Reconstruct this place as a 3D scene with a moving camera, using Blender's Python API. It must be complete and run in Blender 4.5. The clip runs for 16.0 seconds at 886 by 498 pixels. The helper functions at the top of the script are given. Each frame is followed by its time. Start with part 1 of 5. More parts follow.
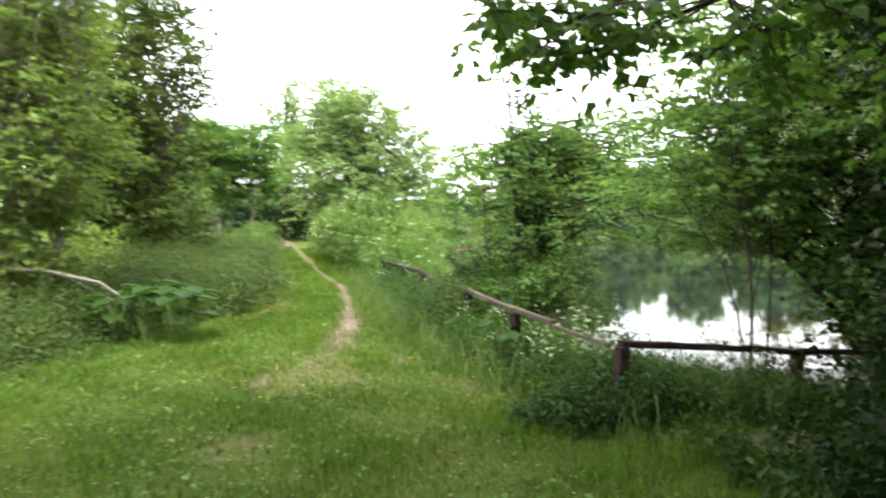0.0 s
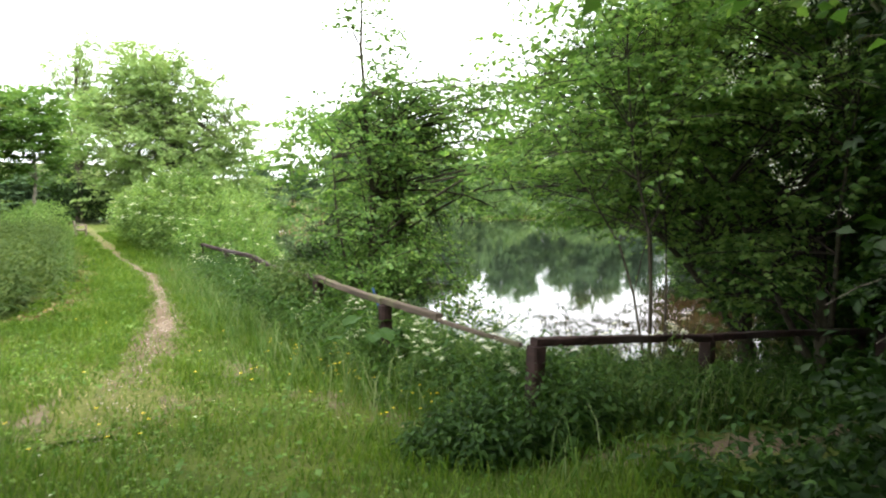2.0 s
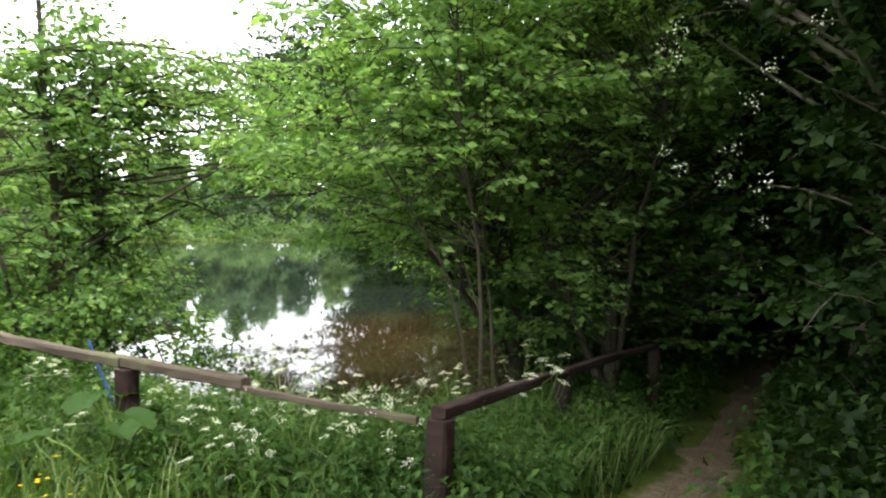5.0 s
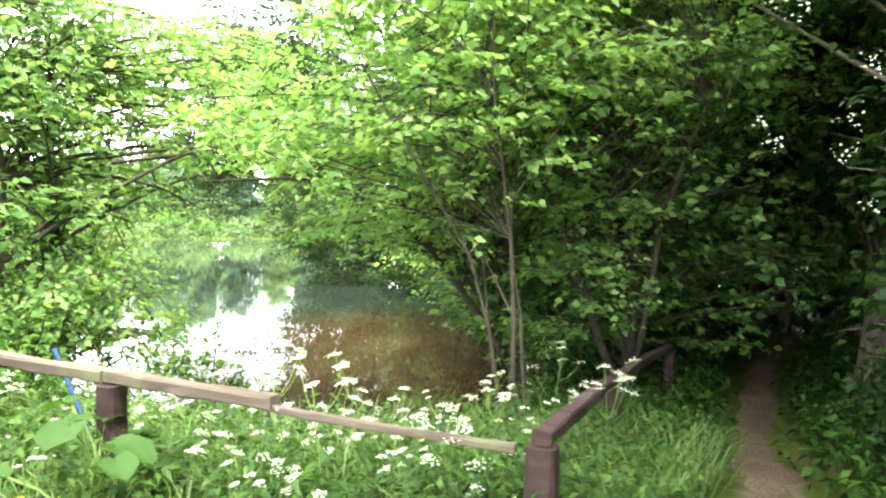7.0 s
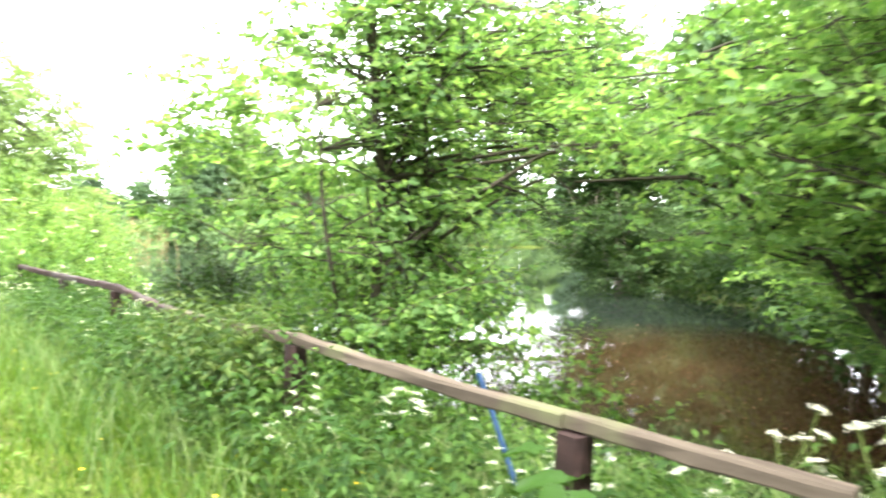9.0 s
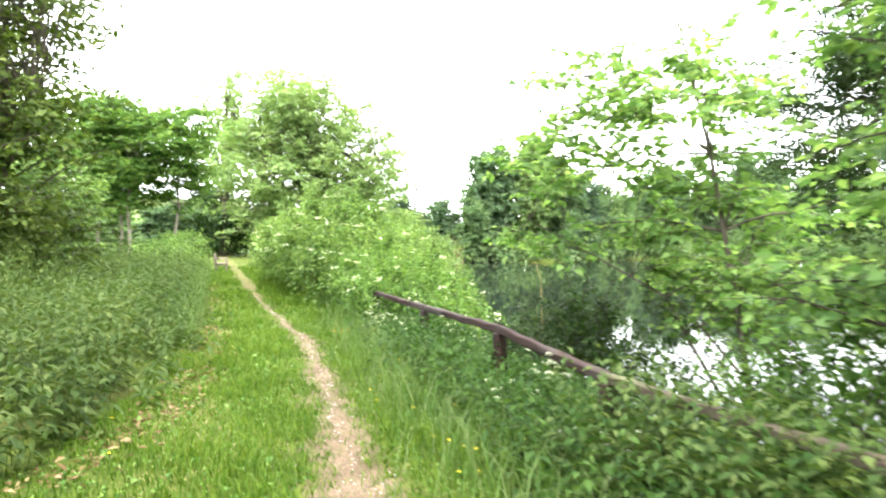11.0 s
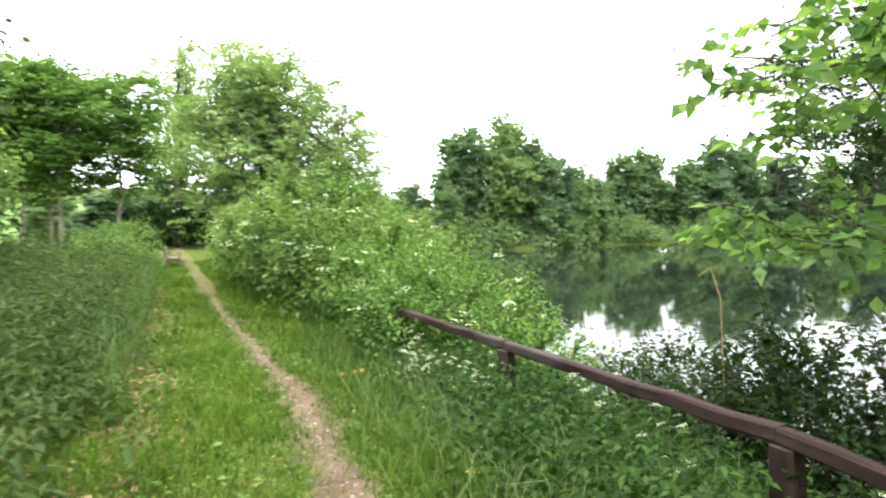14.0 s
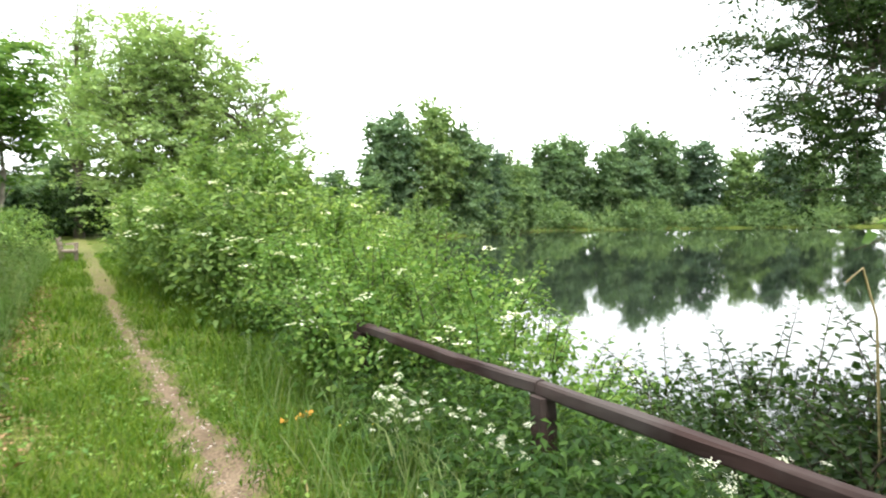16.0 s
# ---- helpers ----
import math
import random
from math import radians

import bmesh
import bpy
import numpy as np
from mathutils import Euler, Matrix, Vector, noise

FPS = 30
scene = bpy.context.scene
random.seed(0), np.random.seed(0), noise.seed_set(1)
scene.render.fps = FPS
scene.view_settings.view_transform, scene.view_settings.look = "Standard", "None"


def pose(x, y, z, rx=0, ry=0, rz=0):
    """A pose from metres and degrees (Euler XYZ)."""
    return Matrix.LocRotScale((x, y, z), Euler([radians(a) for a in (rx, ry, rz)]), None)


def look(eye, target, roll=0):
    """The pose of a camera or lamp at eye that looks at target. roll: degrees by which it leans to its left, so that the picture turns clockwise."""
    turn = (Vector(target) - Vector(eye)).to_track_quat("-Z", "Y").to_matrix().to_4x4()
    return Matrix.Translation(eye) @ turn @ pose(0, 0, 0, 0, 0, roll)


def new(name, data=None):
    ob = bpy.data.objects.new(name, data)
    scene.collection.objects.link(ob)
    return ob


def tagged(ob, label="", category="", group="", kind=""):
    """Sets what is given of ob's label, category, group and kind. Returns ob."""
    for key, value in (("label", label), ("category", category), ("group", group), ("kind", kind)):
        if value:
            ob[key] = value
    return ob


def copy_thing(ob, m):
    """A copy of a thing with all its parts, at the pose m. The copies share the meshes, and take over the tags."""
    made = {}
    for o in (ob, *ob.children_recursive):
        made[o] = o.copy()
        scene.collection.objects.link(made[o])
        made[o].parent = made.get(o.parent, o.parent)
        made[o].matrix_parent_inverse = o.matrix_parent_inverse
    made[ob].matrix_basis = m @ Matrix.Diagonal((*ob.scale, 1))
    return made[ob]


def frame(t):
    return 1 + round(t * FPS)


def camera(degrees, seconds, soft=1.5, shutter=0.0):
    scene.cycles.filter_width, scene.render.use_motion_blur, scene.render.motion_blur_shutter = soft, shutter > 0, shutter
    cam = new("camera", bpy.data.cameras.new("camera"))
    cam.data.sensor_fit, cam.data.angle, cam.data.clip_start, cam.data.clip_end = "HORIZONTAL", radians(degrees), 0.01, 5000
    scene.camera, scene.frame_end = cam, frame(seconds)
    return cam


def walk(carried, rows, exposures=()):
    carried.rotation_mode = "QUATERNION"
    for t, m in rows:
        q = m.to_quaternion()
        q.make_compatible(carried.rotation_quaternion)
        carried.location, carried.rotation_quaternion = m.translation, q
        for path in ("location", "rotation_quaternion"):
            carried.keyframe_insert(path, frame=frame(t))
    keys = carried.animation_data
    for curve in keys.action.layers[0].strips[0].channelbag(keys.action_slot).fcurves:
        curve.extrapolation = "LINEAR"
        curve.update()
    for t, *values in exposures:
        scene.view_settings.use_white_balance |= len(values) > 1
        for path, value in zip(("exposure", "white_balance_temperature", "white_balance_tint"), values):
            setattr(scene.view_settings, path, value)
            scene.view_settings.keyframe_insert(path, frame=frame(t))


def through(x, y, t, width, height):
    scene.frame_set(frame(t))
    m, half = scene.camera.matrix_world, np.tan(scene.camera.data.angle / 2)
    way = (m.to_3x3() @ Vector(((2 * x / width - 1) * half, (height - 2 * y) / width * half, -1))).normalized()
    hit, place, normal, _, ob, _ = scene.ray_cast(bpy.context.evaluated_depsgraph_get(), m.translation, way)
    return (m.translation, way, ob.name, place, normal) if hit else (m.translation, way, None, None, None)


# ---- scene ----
cam = camera(67.5, 16.0, soft=2.1, shutter=0.4)
PATH = [
    (0, look((0.424, -1.641, 1.637), (0.870, 0.552, 1.544), -0.1)),
    (0.5, look((0.417, -1.250, 1.608), (1.191, 0.847, 1.454), 0.0)),
    (1, look((0.422, -0.921, 1.637), (1.337, 1.117, 1.460), 0.8)),
    (1.5, look((0.439, -0.556, 1.588), (1.385, 1.465, 1.381), 1.4)),
    (2, look((0.459, -0.193, 1.544), (1.466, 1.802, 1.388), -0.1)),
    (2.5, look((0.543, 0.190, 1.550), (1.695, 2.103, 1.371), 0.1)),
    (3, look((0.549, 0.532, 1.548), (1.766, 2.400, 1.340), 0.3)),
    (3.5, look((0.486, 0.908, 1.529), (1.729, 2.768, 1.406), -1.1)),
    (4, look((0.480, 1.261, 1.500), (1.910, 2.979, 1.350), -0.9)),
    (4.5, look((0.507, 1.561, 1.465), (2.267, 2.946, 1.391), 0.4)),
    (7, look((0.805, 2.616, 1.338), (2.772, 3.687, 1.270), 1.0)),
    (7.5, look((0.788, 2.882, 1.334), (2.640, 4.144, 1.331), 0.3)),
    (8, look((0.783, 3.153, 1.337), (2.500, 4.589, 1.269), 1.3)),
    (8.5, look((0.787, 3.501, 1.324), (2.382, 5.072, 1.247), 1.2)),
    (9, look((0.843, 3.800, 1.306), (2.276, 5.522, 1.249), 1.6)),
    (9.5, look((0.778, 4.133, 1.417), (1.828, 6.108, 1.305), -0.3)),
    (10, look((0.526, 4.449, 1.443), (1.409, 6.505, 1.347), -0.0)),
    (12.5, look((0.463, 7.703, 1.418), (0.813, 9.915, 1.448), 0.2)),
    (13, look((0.440, 8.187, 1.424), (0.907, 10.377, 1.338), -0.3)),
    (13.5, look((0.475, 8.684, 1.444), (1.000, 10.861, 1.357), -0.1)),
    (14, look((0.505, 9.107, 1.463), (1.252, 11.218, 1.388), 0.1)),
    (14.5, look((0.581, 9.555, 1.462), (1.468, 11.609, 1.345), 0.4)),
    (15, look((0.633, 9.956, 1.488), (1.431, 12.041, 1.331), 0.2)),
    (15.5, look((0.670, 10.434, 1.468), (1.537, 12.497, 1.364), -0.1)),
    (16, look((0.735, 10.868, 1.441), (1.718, 12.878, 1.322), -0.2)),
]
EXPOSURES = [(0, 0.65), (3.5, 0.6), (4.5, 0.6), (7, 2.4), (7.6, 2.2), (9.0, 1.95), (10.0, 1.75), (12.5, 0.7), (16, 0.5)]
walk(cam, PATH, EXPOSURES)

# ---- overcast sky and a soft sun ----
SUN_ELEV, SUN_ROT = radians(64), radians(200)
world = bpy.data.worlds.new("overcast")
scene.world = world
world.use_nodes = True
wt = world.node_tree
wt.nodes.clear()
w_out = wt.nodes.new("ShaderNodeOutputWorld")
w_add = wt.nodes.new("ShaderNodeAddShader")
w_sky = wt.nodes.new("ShaderNodeTexSky")
w_sky.sky_type, w_sky.sun_disc, w_sky.sun_elevation, w_sky.sun_rotation = "NISHITA", False, SUN_ELEV, SUN_ROT
w_sky.dust_density, w_sky.ozone_density = 4.0, 0.6
w_b1, w_b2 = wt.nodes.new("ShaderNodeBackground"), wt.nodes.new("ShaderNodeBackground")
w_b1.inputs["Strength"].default_value = 0.06
w_co, w_no, w_ra = wt.nodes.new("ShaderNodeTexCoord"), wt.nodes.new("ShaderNodeTexNoise"), wt.nodes.new("ShaderNodeValToRGB")
w_no.inputs["Scale"].default_value, w_no.inputs["Detail"].default_value = 2.2, 5
w_ra.color_ramp.elements[0].position, w_ra.color_ramp.elements[0].color = 0.3, (0.86, 0.89, 0.93, 1)
w_ra.color_ramp.elements[1].position, w_ra.color_ramp.elements[1].color = 0.75, (1.0, 1.0, 1.0, 1)
w_b2.inputs["Strength"].default_value = 2.9
wt.links.new(w_co.outputs["Generated"], w_no.inputs["Vector"])
wt.links.new(w_no.outputs[0], w_ra.inputs["Fac"])
wt.links.new(w_ra.outputs["Color"], w_b2.inputs["Color"])
wt.links.new(w_sky.outputs["Color"], w_b1.inputs["Color"])
wt.links.new(w_b1.outputs[0], w_add.inputs[0])
wt.links.new(w_b2.outputs[0], w_add.inputs[1])
wt.links.new(w_add.outputs[0], w_out.inputs["Surface"])
sun = new("sun", bpy.data.lights.new("sun", "SUN"))
sun.data.energy, sun.data.angle, sun.data.color = 4.5, radians(12), (1.0, 0.97, 0.9)
sun.matrix_world = look((0, 0, 30), (-30 * math.cos(SUN_ELEV) * math.sin(SUN_ROT), -30 * math.cos(SUN_ELEV) * math.cos(SUN_ROT), 30 - 30 * math.sin(SUN_ELEV)))


# ---- materials ----
def material(name):
    m = bpy.data.materials.new(name)
    m.use_nodes = True
    return m, m.node_tree, m.node_tree.nodes["Principled BSDF"]


def ramp(nt, source, stops):
    r = nt.nodes.new("ShaderNodeValToRGB")
    els = r.color_ramp.elements
    while len(els) < len(stops):
        els.new(0.5)
    for e, (p, c) in zip(els, stops):
        e.position, e.color = p, (*c, 1)
    nt.links.new(source, r.inputs["Fac"])
    return r.outputs["Color"]


def noise_node(nt, scale, detail=4, coord="Object", stretch=(1, 1, 1)):
    co, mp, n = nt.nodes.new("ShaderNodeTexCoord"), nt.nodes.new("ShaderNodeMapping"), nt.nodes.new("ShaderNodeTexNoise")
    mp.inputs["Scale"].default_value = stretch
    n.inputs["Scale"].default_value, n.inputs["Detail"].default_value = scale, detail
    nt.links.new(co.outputs[coord], mp.inputs["Vector"])
    nt.links.new(mp.outputs[0], n.inputs["Vector"])
    return n.outputs[0]


def mix(nt, a, b, fac, kind="MIX"):
    n = nt.nodes.new("ShaderNodeMix")
    n.data_type, n.blend_type = "RGBA", kind
    for key, v in ((0, fac), (6, a), (7, b)):
        if hasattr(v, "links"):
            nt.links.new(v, n.inputs[key])
        else:
            n.inputs[key].default_value = v
    return n.outputs[2]


def bump(nt, bsdf, height, strength, distance=0.02):
    b = nt.nodes.new("ShaderNodeBump")
    b.inputs["Strength"].default_value, b.inputs["Distance"].default_value = strength, distance
    nt.links.new(height, b.inputs["Height"])
    nt.links.new(b.outputs[0], bsdf.inputs["Normal"])


def leaf_material(name, dark, mid, light, through=0.4, rough=0.5, patch=0.5, vary=0.0):
    """Leaves: colour varies leaf by leaf and in larger patches; some light passes through."""
    m, nt, p = material(name)
    geo = nt.nodes.new("ShaderNodeNewGeometry")
    per_leaf = ramp(nt, geo.outputs["Random Per Island"], [(0.0, dark), (0.55, mid), (1.0, light)])
    patches = ramp(nt, noise_node(nt, patch, 3), [(0.3, (0.72, 0.78, 0.7)), (0.7, (1.2, 1.15, 1.1))])
    col = mix(nt, per_leaf, patches, 1.0, "MULTIPLY")
    if vary:
        info = nt.nodes.new("ShaderNodeObjectInfo")
        col = mix(nt, col, ramp(nt, info.outputs["Random"], [(0.0, (1 - vary, 1 - vary, 1.0)), (0.5, (1, 1, 1)), (1.0, (1 + vary * 1.3, 1 + vary, 1.0))]), 1.0, "MULTIPLY")
    nt.links.new(col, p.inputs["Base Color"])
    p.inputs["Roughness"].default_value = rough
    p.inputs["Specular IOR Level"].default_value = 0.12
    tr, ms, out = nt.nodes.new("ShaderNodeBsdfTranslucent"), nt.nodes.new("ShaderNodeMixShader"), nt.nodes["Material Output"]
    nt.links.new(mix(nt, col, (1.45, 1.45, 0.85, 1), 1.0, "MULTIPLY"), tr.inputs["Color"])
    ms.inputs[0].default_value = through
    nt.links.new(p.outputs[0], ms.inputs[1])
    nt.links.new(tr.outputs[0], ms.inputs[2])
    nt.links.new(ms.outputs[0], out.inputs["Surface"])
    return m


def plain(name, c1, c2, scale, rough=0.8, stretch=(1, 1, 1), relief=0.4, dist=0.01, stain=None):
    m, nt, p = material(name)
    n = noise_node(nt, scale, 6, "Object", stretch)
    col = ramp(nt, n, [(0.3, c1), (0.7, c2)])
    if stain:
        col = mix(nt, col, (*stain, 1), ramp(nt, noise_node(nt, scale * 0.13, 4), [(0.5, (0, 0, 0)), (0.68, (0.8, 0.8, 0.8))]))
    nt.links.new(col, p.inputs["Base Color"])
    p.inputs["Roughness"].default_value = rough
    p.inputs["Specular IOR Level"].default_value = 0.15
    bump(nt, p, n, relief, dist)
    return m


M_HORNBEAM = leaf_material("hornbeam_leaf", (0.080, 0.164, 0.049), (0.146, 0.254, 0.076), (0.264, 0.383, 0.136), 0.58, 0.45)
# same hornbeam leaf, darkened: the canopy's shade is put into the colour
M_HORNBEAM_SHADED = leaf_material("hornbeam_leaf_shaded", (0.041, 0.092, 0.025), (0.071, 0.143, 0.036), (0.136, 0.224, 0.062), 0.4, 0.45)
M_HEDGE = leaf_material("field_maple_leaf", (0.037, 0.065, 0.015), (0.068, 0.105, 0.022), (0.131, 0.175, 0.045), 0.4, 0.5)
M_MAPLE = leaf_material("maple_leaf", (0.072, 0.148, 0.049), (0.129, 0.228, 0.073), (0.233, 0.343, 0.123), 0.6, 0.45)
# near black: deep shade under the trees is put into this leaf colour
M_DARK_SHADE = leaf_material("shade_dark_leaf", (0.007, 0.019, 0.004), (0.012, 0.031, 0.005), (0.027, 0.051, 0.011), 0.3, 0.5)
M_ALDER = leaf_material("alder_leaf", (0.038, 0.090, 0.019), (0.064, 0.130, 0.027), (0.106, 0.180, 0.044), 0.45, 0.55)
M_YOUNG = leaf_material("young_alder_leaf", (0.057, 0.129, 0.031), (0.098, 0.185, 0.044), (0.161, 0.252, 0.068), 0.5, 0.55)
M_WILLOW = leaf_material("willow_leaf", (0.146, 0.230, 0.092), (0.211, 0.305, 0.121), (0.307, 0.402, 0.194), 0.5, 0.6)
# pale bluish green: distance haze is put into the leaf colour
M_FAR = leaf_material("far_leaf_hazed", (0.074, 0.132, 0.067), (0.116, 0.190, 0.094), (0.170, 0.241, 0.137), 0.5, 0.6, 0.2, 0.3)
M_ELDER = leaf_material("elder_leaf", (0.070, 0.129, 0.039), (0.116, 0.197, 0.055), (0.201, 0.285, 0.096), 0.4, 0.55)
M_BRAMBLE = leaf_material("bramble_leaf", (0.056, 0.125, 0.027), (0.100, 0.188, 0.043), (0.185, 0.275, 0.075), 0.38, 0.55)
M_NETTLE = leaf_material("nettle_leaf", (0.031, 0.061, 0.014), (0.053, 0.089, 0.023), (0.090, 0.122, 0.037), 0.32, 0.55)
# herb green lowered to hold the shade under rail and saplings
M_HERB = leaf_material("shaded_herb_leaf", (0.014, 0.040, 0.007), (0.027, 0.065, 0.011), (0.056, 0.108, 0.021), 0.35, 0.5)
M_GRASS = leaf_material("grass_blade", (0.037, 0.084, 0.008), (0.067, 0.130, 0.013), (0.127, 0.184, 0.025), 0.35, 0.6, 0.9)
M_TALLGRASS = leaf_material("tall_grass_blade", (0.045, 0.095, 0.019), (0.074, 0.135, 0.031), (0.159, 0.195, 0.093), 0.35, 0.55)
M_OLIVE = leaf_material("olive_leaf", (0.083, 0.137, 0.033), (0.138, 0.202, 0.053), (0.221, 0.286, 0.088), 0.5, 0.55)
# shrub green darkened; the waterside shade is part of the colour
M_SHRUB = leaf_material("shaded_shrub_leaf", (0.014, 0.033, 0.009), (0.025, 0.053, 0.013), (0.052, 0.088, 0.024), 0.35, 0.5)
M_STRAW = leaf_material("dry_stem", (0.20, 0.16, 0.08), (0.28, 0.23, 0.12), (0.38, 0.32, 0.19), 0.2, 0.7)
M_DEADLEAF = leaf_material("dead_leaf", (0.10, 0.06, 0.03), (0.17, 0.11, 0.06), (0.30, 0.22, 0.13), 0.1, 0.8)
M_WHITE = leaf_material("white_petal", (0.62, 0.65, 0.55), (0.75, 0.76, 0.68), (0.82, 0.82, 0.76), 0.3, 0.6)
M_YELLOW = leaf_material("yellow_petal", (0.62, 0.42, 0.01), (0.75, 0.55, 0.015), (0.8, 0.65, 0.03), 0.2, 0.35)
M_BARK = plain("bark", (0.05, 0.042, 0.032), (0.13, 0.11, 0.085), 14, 0.9, (1, 1, 0.25), 0.8, 0.02, (0.07, 0.085, 0.035))
M_BARKPALE = plain("pale_bark", (0.16, 0.14, 0.11), (0.30, 0.27, 0.22), 12, 0.85, (1, 1, 0.3), 0.6, 0.01, (0.10, 0.10, 0.06))
M_TWIG = plain("twig_bark", (0.022, 0.02, 0.014), (0.06, 0.052, 0.034), 20, 0.85)
M_STEM = plain("green_stem", (0.07, 0.13, 0.025), (0.13, 0.19, 0.05), 9, 0.6)
M_RAIL = plain("stained_wood", (0.016, 0.0095, 0.0085), (0.038, 0.022, 0.019), 16, 0.8, (1, 0.12, 1), 0.8, 0.006, (0.052, 0.044, 0.04))
M_RAILGREY = plain("weathered_wood", (0.038, 0.029, 0.021), (0.088, 0.07, 0.052), 18, 0.85, (1, 0.1, 1), 0.8, 0.006, (0.10, 0.11, 0.05))
M_BENCH = plain("bench_wood", (0.13, 0.10, 0.08), (0.24, 0.20, 0.16), 14, 0.8, (1, 0.15, 1), 0.5, 0.004)
M_STONE = plain("pale_stone", (0.24, 0.20, 0.17), (0.42, 0.37, 0.32), 6, 0.85, (1, 1, 1), 0.6, 0.01)
M_MUD = plain("shore_mud", (0.07, 0.045, 0.028), (0.14, 0.095, 0.06), 3, 0.6, (1, 1, 1), 0.6, 0.03)
M_BLUE = plain("blue_paint", (0.018, 0.042, 0.1), (0.036, 0.075, 0.15), 20, 0.5)

# soil under the grass: moss, thatch and earth
M_GROUND, nt, p = material("turf_soil")
g1, g2 = noise_node(nt, 1.1, 6), noise_node(nt, 38, 4)
turf = ramp(nt, g1, [(0.3, (0.04, 0.066, 0.010)), (0.55, (0.07, 0.092, 0.017)), (0.75, (0.095, 0.09, 0.03))])
turf = mix(nt, turf, ramp(nt, g2, [(0.3, (0.6, 0.6, 0.6)), (0.7, (1.3, 1.3, 1.2))]), 1.0, "MULTIPLY")
bare = ramp(nt, noise_node(nt, 20, 5), [(0.3, (0.085, 0.066, 0.040)), (0.7, (0.165, 0.135, 0.088))])
g_wear, g_sum = nt.nodes.new("ShaderNodeAttribute"), nt.nodes.new("ShaderNodeMath")
g_wear.attribute_name = "wear"
nt.links.new(g_wear.outputs["Fac"], g_sum.inputs[0])
nt.links.new(noise_node(nt, 6, 5), g_sum.inputs[1])
turf = mix(nt, turf, bare, ramp(nt, g_sum.outputs[0], [(0.72, (0, 0, 0)), (1.0, (1, 1, 1))]))
nt.links.new(turf, p.inputs["Base Color"])
p.inputs["Roughness"].default_value, p.inputs["Specular IOR Level"].default_value = 0.95, 0.1
bump(nt, p, g2, 0.8, 0.03)

# trodden soil of the footpath, with grit; frays into turf at its edges
M_PATH, nt, p = material("trodden_soil")
grit, frays = noise_node(nt, 55, 5), noise_node(nt, 7, 5)
soil = ramp(nt, noise_node(nt, 2.2, 5), [(0.3, (0.082, 0.059, 0.038)), (0.7, (0.148, 0.112, 0.076))])
soil = mix(nt, soil, ramp(nt, grit, [(0.38, (0.55, 0.52, 0.5)), (0.5, (1, 1, 1)), (0.68, (1.35, 1.32, 1.3))]), 1.0, "MULTIPLY")
thatch = ramp(nt, noise_node(nt, 30, 4), [(0.3, (0.055, 0.072, 0.014)), (0.7, (0.13, 0.128, 0.042))])
wear_at = nt.nodes.new("ShaderNodeAttribute")
wear_at.attribute_name = "wear"
w_sum = nt.nodes.new("ShaderNodeMath")
w_sum.operation = "ADD"
nt.links.new(wear_at.outputs["Fac"], w_sum.inputs[0])
nt.links.new(frays, w_sum.inputs[1])
nt.links.new(mix(nt, thatch, soil, ramp(nt, w_sum.outputs[0], [(0.72, (0, 0, 0)), (1.0, (1, 1, 1))])), p.inputs["Base Color"])
p.inputs["Roughness"].default_value, p.inputs["Specular IOR Level"].default_value = 0.95, 0.1
bump(nt, p, grit, 0.7, 0.012)

M_FIELD = plain("field_grass", (0.09, 0.17, 0.03), (0.13, 0.22, 0.045), 0.12, 0.9, (1, 1, 1), 0.2, 0.05)

# turbid brown pond water with a smooth, faintly rippled skin
M_WATER, nt, p = material("pond_water")
wco, wmp, wgr = nt.nodes.new("ShaderNodeTexCoord"), nt.nodes.new("ShaderNodeMapping"), nt.nodes.new("ShaderNodeTexGradient")
wgr.gradient_type = "SPHERICAL"
wmp.inputs["Location"].default_value, wmp.inputs["Scale"].default_value = (-1.5, -0.92, 0), (0.12, 0.12, 0.12)
nt.links.new(wco.outputs["Object"], wmp.inputs["Vector"])
nt.links.new(wmp.outputs[0], wgr.inputs["Vector"])
silt = ramp(nt, noise_node(nt, 0.25, 4), [(0.35, (0.016, 0.0095, 0.0045)), (0.7, (0.026, 0.015, 0.007))])
nt.links.new(mix(nt, (0.012, 0.017, 0.012, 1), silt, ramp(nt, wgr.outputs["Fac"], [(0.1, (0, 0, 0)), (0.5, (1, 1, 1))])), p.inputs["Base Color"])
p.inputs["Roughness"].default_value, p.inputs["IOR"].default_value = 0.03, 1.333
bump(nt, p, noise_node(nt, 1.6, 3, "Object", (1, 1.6, 1)), 0.05, 0.02)


# ---- mesh helpers ----
rng = np.random.default_rng(7)


def mesh_of(name, verts, faces, mat, smooth=False):
    """A mesh from arrays: faces is an (n, 3) or (n, 4) array."""
    me = bpy.data.meshes.new(name)
    verts, faces = np.asarray(verts, np.float32), np.asarray(faces, np.int32)
    k = faces.shape[1]
    me.vertices.add(len(verts))
    me.vertices.foreach_set("co", verts.ravel())
    me.loops.add(faces.size)
    me.loops.foreach_set("vertex_index", faces.ravel())
    me.polygons.add(len(faces))
    me.polygons.foreach_set("loop_start", np.arange(0, faces.size, k, dtype=np.int32))
    if smooth:
        me.polygons.foreach_set("use_smooth", np.ones(len(faces), bool))
    me.update(calc_edges=True)
    me.materials.append(mat)
    return me


def empty(name, at=(0, 0, 0)):
    e = new(name)
    e.empty_display_size = 0.2
    e.location = at
    return e


def part_of(parent, name, verts, faces, mat, label="", smooth=False):
    ob = new(name, mesh_of(name, verts, faces, mat, smooth))
    ob.parent = parent
    return tagged(ob, label)


